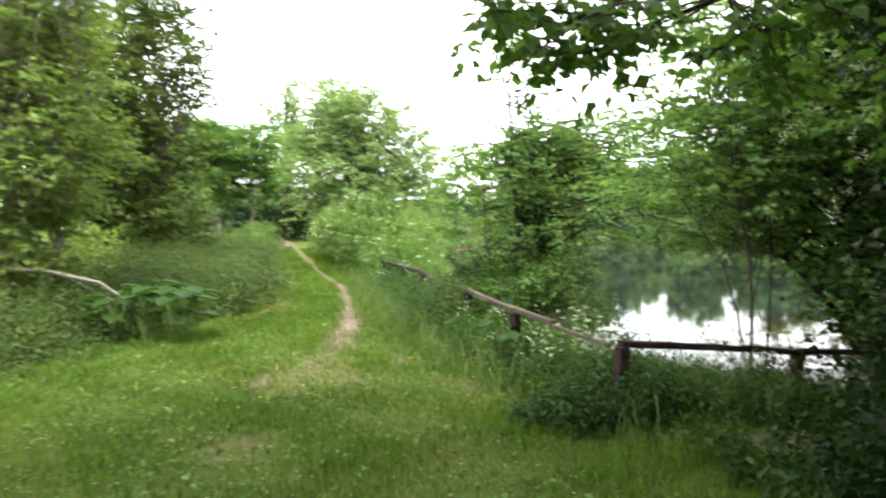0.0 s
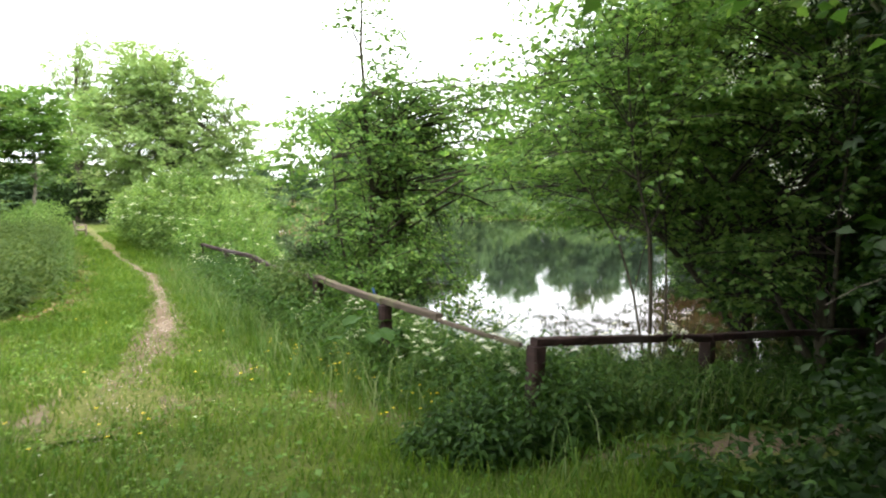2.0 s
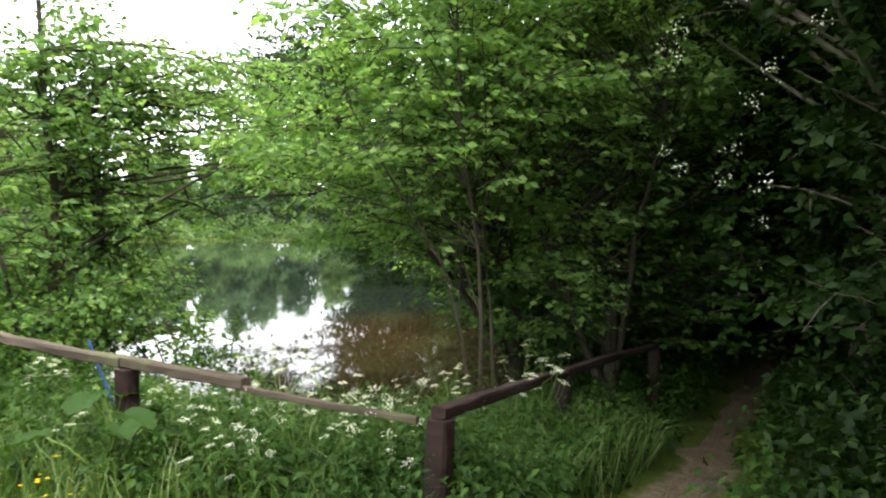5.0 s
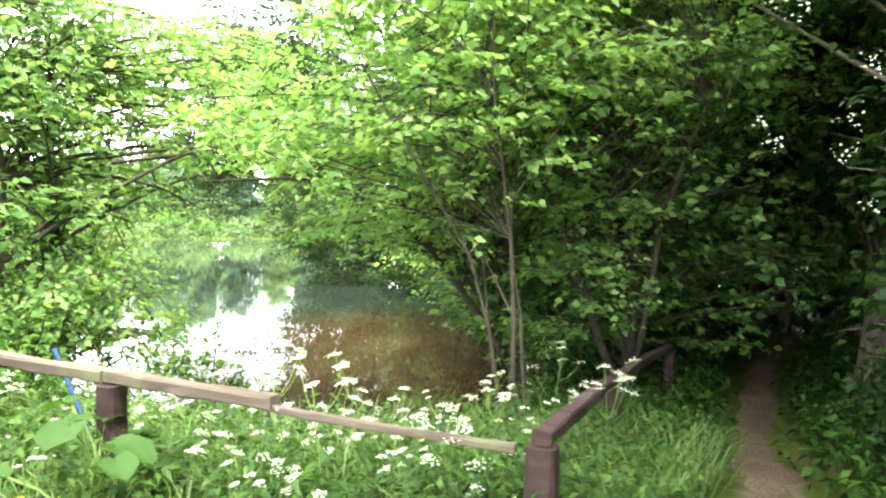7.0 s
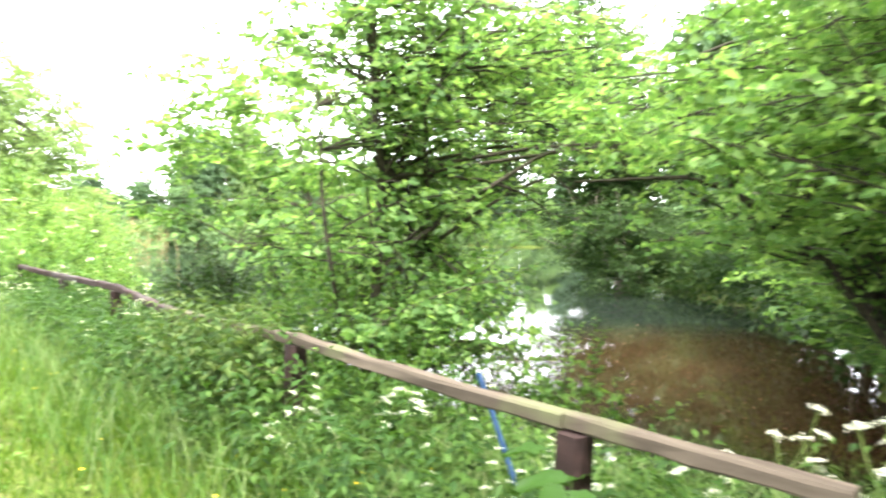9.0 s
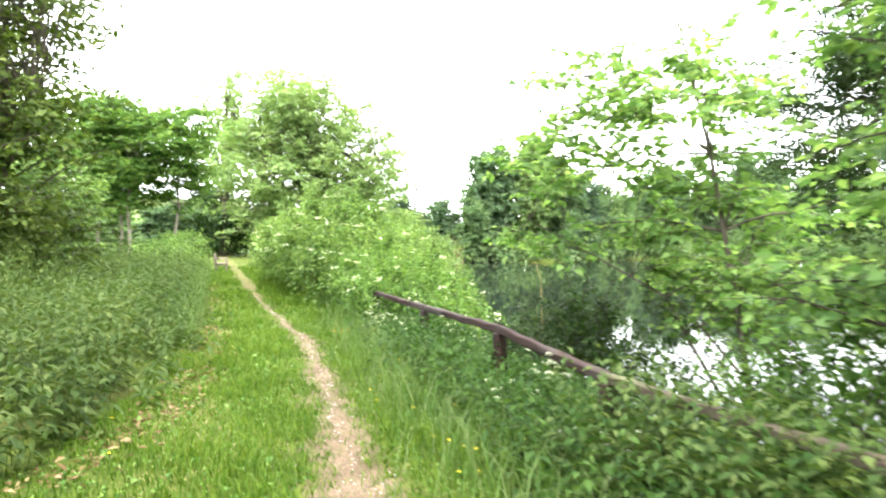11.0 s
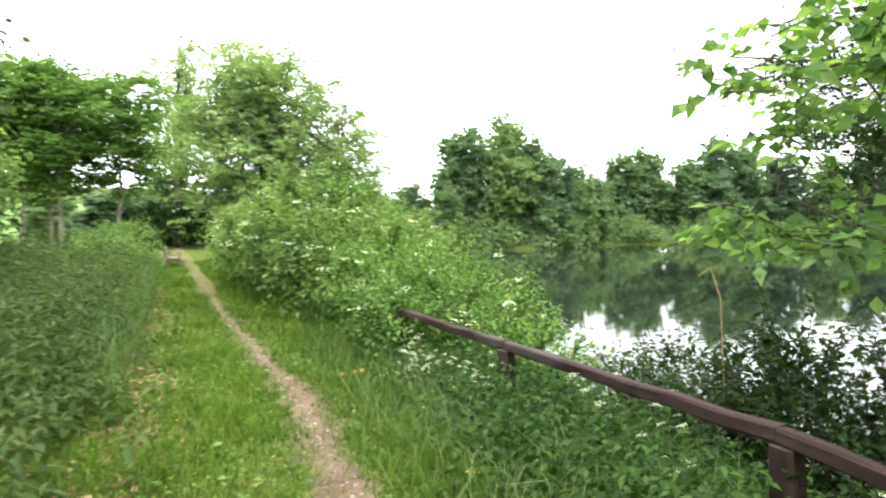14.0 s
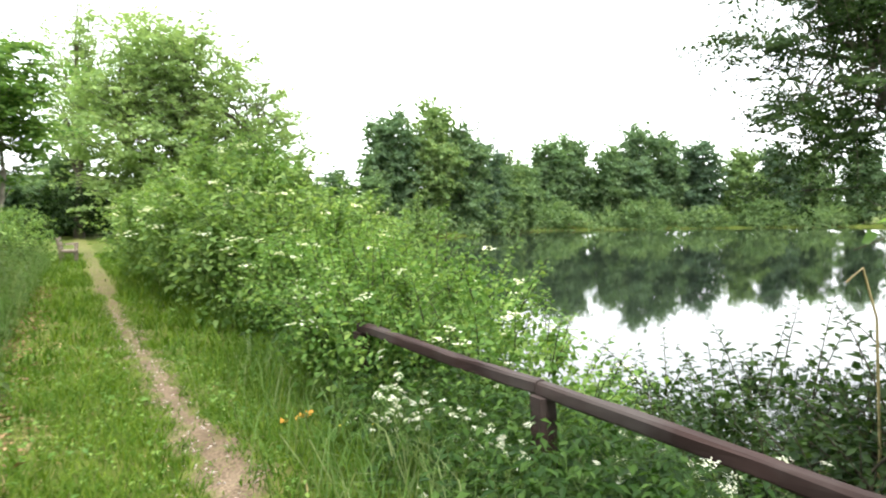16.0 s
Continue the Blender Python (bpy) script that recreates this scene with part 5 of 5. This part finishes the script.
# ---- flowers ----
def umbellifer(seed):
    """Cow parsley: branching stems, ferny leaves and flat white umbels."""
    r = np.random.default_rng(seed)
    root = tagged(empty("cow_parsley"), "cow parsley with flat white flower heads on thin stems", "wildflower", "cow parsley by the fence")
    H = r.uniform(0.6, 0.8)
    lines, heads = [], []
    main = bezier(np.zeros(3), np.array([r.normal(0, 0.04), r.normal(0, 0.04), H * 0.5]), np.array([r.normal(0, 0.06), r.normal(0, 0.06), H]), 6)
    lines.append((main, np.linspace(0.005, 0.002, 6)))
    heads.append(main[-1])
    for k in range(r.integers(3, 6)):
        a = main[r.integers(2, 5)]
        az = r.uniform(0, 6.28)
        t = a + np.array([np.cos(az) * 0.14, np.sin(az) * 0.14, r.uniform(0.12, 0.3)])
        lines.append((bezier(a, a + (t - a) * [0.7, 0.7, 0.3], t, 4), np.linspace(0.003, 0.0015, 4)))
        heads.append(t)
    stem_ob = part_of(root, "stem", *tubes(lines, 4), M_STEM, smooth=True)
    for k in range(6):
        az = k * 1.05 + r.normal(0, 0.2)
        a = np.array([0, 0, r.uniform(0.03, 0.3)])
        out = np.array([np.cos(az), np.sin(az), 0])
        c, d, L = [], [], []
        rib = [a + q * np.array([np.cos(az) * 0.28, np.sin(az) * 0.28, 0.1 - 0.1 * q]) for q in np.linspace(0, 1, 6)]
        for q in np.linspace(0.25, 1, 7):
            for sg in (-1, 1):
                c.append(a + q * np.array([np.cos(az) * 0.27, np.sin(az) * 0.27, 0.1 - 0.1 * q]))
                d.append([np.cos(az + sg * 1.0), np.sin(az + sg * 1.0), -0.2])
                L.append(0.1 * (1.15 - q * 0.7))
        c, d, L = np.array(c), np.array(d), np.array(L)
        tv, tf = tubes([(np.array(rib), np.full(6, 0.002))], 3)
        tri = np.concatenate([tf[:, [0, 1, 2]], tf[:, [0, 2, 3]]])
        part_of(root, "leaf", *join([(tv, tri), leaf_quads(c, d, np.tile([0, 0, 1.0], (len(c), 1)) + r.normal(0, 0.2, c.shape), L, L * 0.42)]), M_HERB)
    for hd in heads:
        n = 44
        ur, ua = r.uniform(0.024, 0.042) * np.sqrt(np.linspace(0.05, 1, 8)), np.arange(8) * 2.4
        ux, uy = (ur * np.cos(ua))[np.arange(n) % 8] + r.normal(0, 0.004, n), (ur * np.sin(ua))[np.arange(n) % 8] + r.normal(0, 0.004, n)
        rr, az = np.hypot(ux, uy), np.arctan2(uy, ux)
        c = hd + np.stack([np.cos(az) * rr, np.sin(az) * rr, 0.01 - rr * 0.35 + 0.3 * ux + r.normal(0, 0.005, n)], 1)
        part_of(stem_ob, "umbel", *leaf_quads(c, r.normal(0, 1, (n, 3)) * [1, 1, 0.1], np.tile([0, 0, 1.0], (n, 1)), np.full(n, 0.0095), np.full(n, 0.008)), M_WHITE, "flat white umbel")
    return root


r = np.random.default_rng(5)
kinds = [umbellifer(s) for s in (1, 2, 3, 4)]
spots = []
for _ in range(400):
    x, y = r.uniform(2.1, 3.3), r.uniform(3.5, 15.5)
    if x > right_edge(y) + 0.12 and abs(y - trail_y(x)) > 0.45 and (y < 6.6 or r.uniform() < 0.4):
        spots.append((x, y))
near_corner = [(r.uniform(2.85, 4.4), r.uniform(3.45, 4.5)) for _ in range(12)] + [(r.uniform(3.6, 5.6), r.uniform(3.85, 5.0)) for _ in range(5)] + [(r.uniform(2.3, 3.0), r.uniform(3.5, 5.0)) for _ in range(3)]
r.shuffle(spots)
by_rail = [(r.uniform(1.9, 2.35), r.uniform(13.0, 14.9)) for _ in range(14)]
spots = near_corner + by_rail + list(spots)
spots = spots[:108]
for i, (x, y) in enumerate(spots):
    s = r.uniform(0.6, 1.1) * (1.0 if y < 5.2 and x > 2.8 else 0.8)
    m = Matrix.Translation((x, y, float(ground_z(x, y)))) @ Matrix.Rotation(r.uniform(0, 6.28), 4, "Z") @ Matrix.Diagonal((s, s, s, 1))
    if i < 4:
        kinds[i].matrix_basis = m
    else:
        copy_thing(kinds[i % 4], m)


def buttercup():
    root = tagged(empty("buttercup"), "yellow buttercup flower on a thin stem in grass", "wildflower", "buttercups")
    stem_ob = part_of(root, "stem", *tubes([(np.array([[0, 0, -0.02], [0.02, 0, 0.14], [0.01, 0.02, 0.27]]), np.array([0.002, 0.0018, 0.0015]))], 4), M_STEM)
    az = np.arange(5) * 1.2566
    d = np.stack([np.cos(az), np.sin(az), 0.35 + 0 * az], 1)
    c = np.array([0.01, 0.02, 0.27]) + d * 0.002
    part_of(stem_ob, "flower", *leaf_quads(c, d, np.tile([0, 0, 1.0], (5, 1)), np.full(5, 0.016), np.full(5, 0.016)), M_YELLOW, "glossy yellow petals")
    return root


bc = buttercup()
first = True
for _ in range(330):
    y = r.uniform(3.4, 15) if r.uniform() < 0.5 else r.uniform(3.4, 6.5)
    x = right_edge(y) + r.normal(0.1, 0.3) if r.uniform() < 0.9 else r.uniform(-0.5, 2)
    if worn(np.array(x), np.array(y)) > 0.3 or (y > 7 and r.uniform() < 0.55):
        continue
    m = Matrix.Translation((x, y, float(ground_z(x, y)))) @ Matrix.Rotation(r.uniform(0, 6.28), 4, "Z") @ Matrix.Diagonal((0.9, 0.9, r.uniform(0.5, 1.2), 1))
    if first:
        bc.matrix_basis, first = m, False
    else:
        copy_thing(bc, m)


def daisy():
    root = tagged(empty("daisy"), "small white daisy in the lawn", "wildflower", "daisies in the lawn")
    stem_ob = part_of(root, "stem", *tubes([(np.array([[0, 0, -0.02], [0.005, 0, 0.05], [0.0, 0.005, 0.1]]), np.array([0.0015, 0.0015, 0.0012]))], 4), M_STEM)
    az = np.arange(9) * 0.698
    d = np.stack([np.cos(az), np.sin(az), 0.1 + 0 * az], 1)
    part_of(stem_ob, "flower", *leaf_quads(np.array([0, 0.005, 0.1]) + d * 0.003, d, np.tile([0, 0, 1.0], (9, 1)), np.full(9, 0.013), np.full(9, 0.008)), M_WHITE, "white petals")
    return root


ds = daisy()
first = True
for _ in range(75):
    x, y = r.uniform(-1.8, 2.0), r.uniform(0.4, 7.5)
    if worn(np.array(x), np.array(y)) > 0.3:
        continue
    m = Matrix.Translation((x, y, float(ground_z(x, y)))) @ Matrix.Rotation(r.uniform(0, 6.28), 4, "Z") @ Matrix.Diagonal((0.75, 0.75, r.uniform(0.6, 1.1), 1))
    if first:
        ds.matrix_basis, first = m, False
    else:
        copy_thing(ds, m)


# ---- broad-leaved plants ----
def big_leaf(parent, base, az, stalk, rise, size, seed, mat):
    """One broad, veined, cupped leaf on a stalk."""
    r = np.random.default_rng(seed)
    d = np.array([np.cos(az), np.sin(az), 0])
    s = np.array([-np.sin(az), np.cos(az), 0])
    a = np.array(base, float)
    b = a + d * stalk + [0, 0, rise]
    stem = tubes([(bezier(a, a + [0, 0, rise * 0.7], b, 5), np.linspace(0.009, 0.005, 5))], 5)
    stalk_ob = part_of(parent, "stalk", *stem, M_STEM, smooth=True)
    nu, nv = 8, 7
    vs = []
    for i in range(nu):
        u = i / (nu - 1)
        half = size * 0.42 * (np.sin(np.pi * min(1, u * 0.86 + 0.14)) ** 0.75) + 0.004
        for j in range(nv):
            w = -1 + 2 * j / (nv - 1)
            vs.append(b + d * size * (u - 0.12) + s * half * w + np.array([0, 0, size * (-0.32 * u * u + 0.10 * w * w + 0.025 * np.sin(u * 19 + abs(w) * 5))]) + r.normal(0, 0.004, 3))
    i = np.arange(nu - 1)[:, None] * nv + np.arange(nv - 1)[None]
    part_of(stalk_ob, "leaf", np.array(vs), np.stack([i, i + 1, i + 1 + nv, i + nv], -1).reshape(-1, 4), mat, smooth=True)


def broad_plant(name, at, n, size, height, label, seed):
    r = np.random.default_rng(seed)
    root = tagged(empty(name, (at[0], at[1], float(ground_z(*at)))), label, "plant")
    for k in range(n):
        big_leaf(root, (r.normal(0, 0.04), r.normal(0, 0.04), -0.02), k * 2.4 + r.normal(0, 0.3), r.uniform(0.08, 0.3) * height / 0.6, height * r.uniform(0.5, 1.05), size * r.uniform(0.65, 1.15), seed * 50 + k, M_HERB)
    return root


broad_plant("burdock", (2.45, 5.08), 11, 0.2, 0.6, "burdock with large soft leaves beside a fence post", 71)
for k, (x, y) in enumerate([(-1.3, 8.3), (-1.7, 7.9), (-2.2, 8.2), (-1.9, 8.7), (-1.35, 7.7)]):
    broad_plant("butterbur", (x, y), 9, 0.34, 0.75, "butterbur clump with broad dark green leaves", 72 + k)

# ---- small things on the ground ----
leaf = tagged(empty("fallen_leaf", (1.74, 15.15, float(ground_z(1.74, 15.15)) + 0.07)), "curled orange-yellow fallen leaf on the grass", "leaf")
M_ORANGE = leaf_material("orange_leaf", (0.34, 0.16, 0.025), (0.42, 0.22, 0.04), (0.48, 0.28, 0.07), 0.2, 0.6)
lf_v, lf_f = leaf_quads(np.array([[0, 0, 0], [0.09, 0.02, 0.0], [-0.06, -0.03, 0.01]], float), np.array([[1, 0.2, 0.3], [0.6, 0.8, 0.4], [-0.5, -0.7, 0.3]], float), np.array([[0, 0.2, 1], [0.2, 0, 1], [0, -0.3, 1]], float), np.array([0.12, 0.1, 0.1]), np.array([0.08, 0.06, 0.06]), 0.35)
part_of(leaf, "blade", lf_v, lf_f, M_ORANGE)

bough = tagged(empty("fallen_bough", (-3.0, 9.3, float(ground_z(-3.0, 9.3)))), "pale dead branch lying in the undergrowth", "branch")
part_of(bough, "limb", *tubes([(np.array([[-1.1, 0.2, 0.95], [-0.4, 0.0, 0.9], [0.3, 0, 0.72], [0.7, -0.1, 0.45]]), np.array([0.035, 0.03, 0.025, 0.015])), (np.array([[-0.3, 0, 0.88], [0.2, 0.2, 0.55], [0.6, 0.3, 0.3]]), np.array([0.02, 0.015, 0.008]))], 7), M_BARKPALE, smooth=True)

stalk = tagged(empty("dead_stalk", (3.7, 12.6, float(ground_z(3.7, 12.6)))), "bent pale dead stem standing above the shrubs", "stem")
part_of(stalk, "stem", *tubes([(np.array([[0, 0, 0], [0.02, 0, 0.9], [0.0, 0.02, 1.5], [-0.06, 0.05, 1.72], [-0.14, 0.07, 1.66]]), np.array([0.008, 0.007, 0.006, 0.005, 0.003]))], 5), M_STRAW, smooth=True)

# dry yellowed blades where the turf is worn
n = 17000
dx, dy = r.uniform(-1.0, 2.0, n), r.uniform(4.2, 20, n)
pr = np.exp(-(((dx - 0.45) / 0.6) ** 2 + ((dy - 5.4) / 0.8) ** 2)) + 0.9 * np.exp(-((dx - 0.1) / 0.25) ** 2) * (dy > 9.5) + 0.3 * np.exp(-((np.abs(dx - path_x(dy)) - 0.3) / 0.12) ** 2)
keep = (r.uniform(size=n) < pr) & (dx > left_edge(dy))
dx, dy = dx[keep], dy[keep]
dry = new("dry_grass", mesh_of("dry_grass", *blades(dx, dy, r.uniform(0.03, 0.09, len(dx)), r.uniform(0.004, 0.009, len(dx)), r.uniform(0.8, 2.0, len(dx)), r), M_STRAW))
tagged(dry, "yellowed dry grass on the worn parts of the lawn", "grass", kind="stuff")

# clover and plantain rosettes knitting the lawn together
n = 46000
kx, ky = r.uniform(-3.0, 2.6, n), r.uniform(0.4, 19, n) 
lump = 0.5 + 0.5 * np.sin(kx * 2.3 + 1.1 * np.sin(ky * 1.9)) * np.sin(ky * 1.6 + kx * 1.3)
keep = (r.uniform(size=n) < 0.25 + 0.75 * lump) & (worn(kx, ky) < 0.55 * r.uniform(size=n) + 0.1) & (kx > left_edge(ky) - 0.1) & (kx < right_edge(ky) + 0.1)
kx, ky = kx[keep], ky[keep]
n = len(kx)
ka = r.uniform(0, 6.28, n)
c0 = np.stack([kx, ky, ground_z(kx, ky) + r.uniform(0.012, 0.06, n)], 1)
kl = r.uniform(0.014, 0.04, n) * np.where(r.uniform(size=n) < 0.12, 2.0, 1.0)
clover = new("clover", mesh_of("clover", *leaf_quads(c0, np.stack([np.cos(ka), np.sin(ka), r.normal(0.15, 0.3, n)], 1), np.array([0, 0, 1.0]) + r.normal(0, 0.3, (n, 3)), kl, kl * 0.7), M_BRAMBLE))
tagged(clover, "clover and plantain leaves growing through the lawn", "clover", kind="stuff")

# tufts that soften the edges of the footpath
ty = np.repeat(r.uniform(6.4, 24, 1700), 14) + r.normal(0, 0.04, 23800)
tsx = np.repeat(np.where(r.uniform(size=1700) < 0.5, -1, 1) * r.uniform(0.35, 1.2, 1700), 14)
txx = path_x(ty) + tsx * np.interp(ty, PATH_Y, PATH_W) + r.normal(0, 0.035, 23800)
tuft = new("path_tufts", mesh_of("path_tufts", *blades(txx, ty, r.uniform(0.03, 0.11, 23800), r.uniform(0.005, 0.01, 23800), r.uniform(0.4, 1.2, 23800), r), M_GRASS))
tagged(tuft, "small grass tufts creeping over the path's edges", "grass", kind="stuff")

# dry litter at the path's edge and grit on the path
x, y = scatter(6500, -0.9, 0.4, 9.5, 26, r)
keep = np.abs(x - left_edge(y) - 0.14) < 0.19 + 0.1 * r.normal(size=len(x))
x, y = x[keep], y[keep]
n = len(x)
c = np.stack([x, y, ground_z(x, y) + r.uniform(0.01, 0.06, n)], 1)
lit = new("leaf_litter", mesh_of("leaf_litter", *leaf_quads(c, r.normal(0, 1, (n, 3)) * [1, 1, 0.2], np.tile([0, 0, 1.0], (n, 1)) + r.normal(0, 0.4, (n, 3)), r.uniform(0.03, 0.1, n), r.uniform(0.01, 0.04, n)), M_DEADLEAF))
tagged(lit, "brown dry leaf and stem litter along the nettles", "litter", kind="stuff")

y = r.uniform(4.5, 22, 900)
x = path_x(y) + r.normal(0, 0.12, 900)
sz = r.uniform(0.004, 0.014, 900)
o = np.array([[1, 0, 0], [0, 1, 0], [-1, 0, 0], [0, -1, 0], [0, 0, 0.7], [0, 0, -0.5]], float)
v = (np.stack([x, y, ground_z(x, y) + 0.024], 1)[:, None] + sz[:, None, None] * (o[None] + r.normal(0, 0.18, (900, 6, 3)))).reshape(-1, 3)
ff = np.array([[0, 1, 4], [1, 2, 4], [2, 3, 4], [3, 0, 4], [1, 0, 5], [2, 1, 5], [3, 2, 5], [0, 3, 5]])
grit_ob = new("path_grit", mesh_of("path_grit", v, (np.arange(900)[:, None, None] * 6 + ff[None]).reshape(-1, 3), M_STONE))
tagged(grit_ob, "small pale stones pressed into the footpath", "gravel", kind="stuff")


def boulder(at, size, seed):
    r = np.random.default_rng(seed)
    bm = bmesh.new()
    bmesh.ops.create_icosphere(bm, subdivisions=2, radius=1)
    for vv in bm.verts:
        q = Vector(vv.co) * 1.3 + Vector((seed, 0, 0))
        vv.co *= 1 + 0.35 * noise.noise(q)
        vv.co = Vector((vv.co.x * size[0], vv.co.y * size[1], vv.co.z * size[2]))
    ob = part("stone", bm, M_STONE)
    ob.matrix_basis = Matrix.Translation((at[0], at[1], float(ground_z(*at)) + size[2] * 0.3)) @ Matrix.Rotation(seed, 4, "Z")
    return tagged(ob, "pale rounded stone at the water's edge", "stone", "stones on the shore")


for k, (x, y, s) in enumerate([(5.25, 5.75, 0.2), (5.55, 5.6, 0.16), (5.0, 5.95, 0.17), (5.9, 5.75, 0.2), (4.7, 6.3, 0.15), (6.3, 5.8, 0.17), (4.85, 6.7, 0.13)]):
    boulder((x, y), (s, s * 0.75, s * 0.5), 3 + k)

# petals and leaf bits afloat in the cove
n = 420
x, y = r.uniform(5.2, 16, n), r.uniform(6.3, 16, n)
keep = shore_distance(x, y) < -0.1
x, y = x[keep], y[keep]
n = len(x)
c = np.stack([x, y, np.full(n, WATER_Z + 0.006)], 1)
fl = new("floating_petals", mesh_of("floating_petals", *leaf_quads(c, r.normal(0, 1, (n, 3)) * [1, 1, 0], np.tile([0, 0, 1.0], (n, 1)), r.uniform(0.02, 0.06, n), r.uniform(0.015, 0.04, n), 0.02), M_DEADLEAF))
tagged(fl, "scattered petals and leaf bits floating on brown water", "debris", kind="stuff")

# white blossom on the hawthorn over the trail
hw = bpy.data.objects["hawthorn_tree"]
n = 520
cl = np.array([[-0.5, 1.3, 1.9], [-0.7, 1.25, 2.4], [-0.3, 1.35, 2.7], [-0.6, 1.2, 3.0]])
k = r.integers(0, len(cl) * 7, n)
cc = cl[k % len(cl)] + np.random.default_rng(8).normal(0, 0.17, (len(cl) * 7, 3))[k] + r.normal(0, 0.028, (n, 3))
part_of(hw, "blossom", *leaf_quads(cc, r.normal(0, 1, (n, 3)), r.normal(0, 1, (n, 3)), np.full(n, 0.013), np.full(n, 0.012)), M_WHITE, "clusters of white blossom")

# pale reeds at the foot of the peninsula
x, y = r.uniform(14, 27, 900), r.uniform(66, 76, 900)
keep = (shore_distance(x, y) > -0.5) & (shore_distance(x, y) < 3)
x, y = x[keep], y[keep]
rd = new("reed_bed", mesh_of("reed_bed", *blades(x, y, r.uniform(1.6, 3.2, len(x)), np.full(len(x), 0.07), r.uniform(0.05, 0.3, len(x)), r), M_STRAW))
tagged(rd, "pale dry reeds on the far shore", "reeds", kind="stuff")
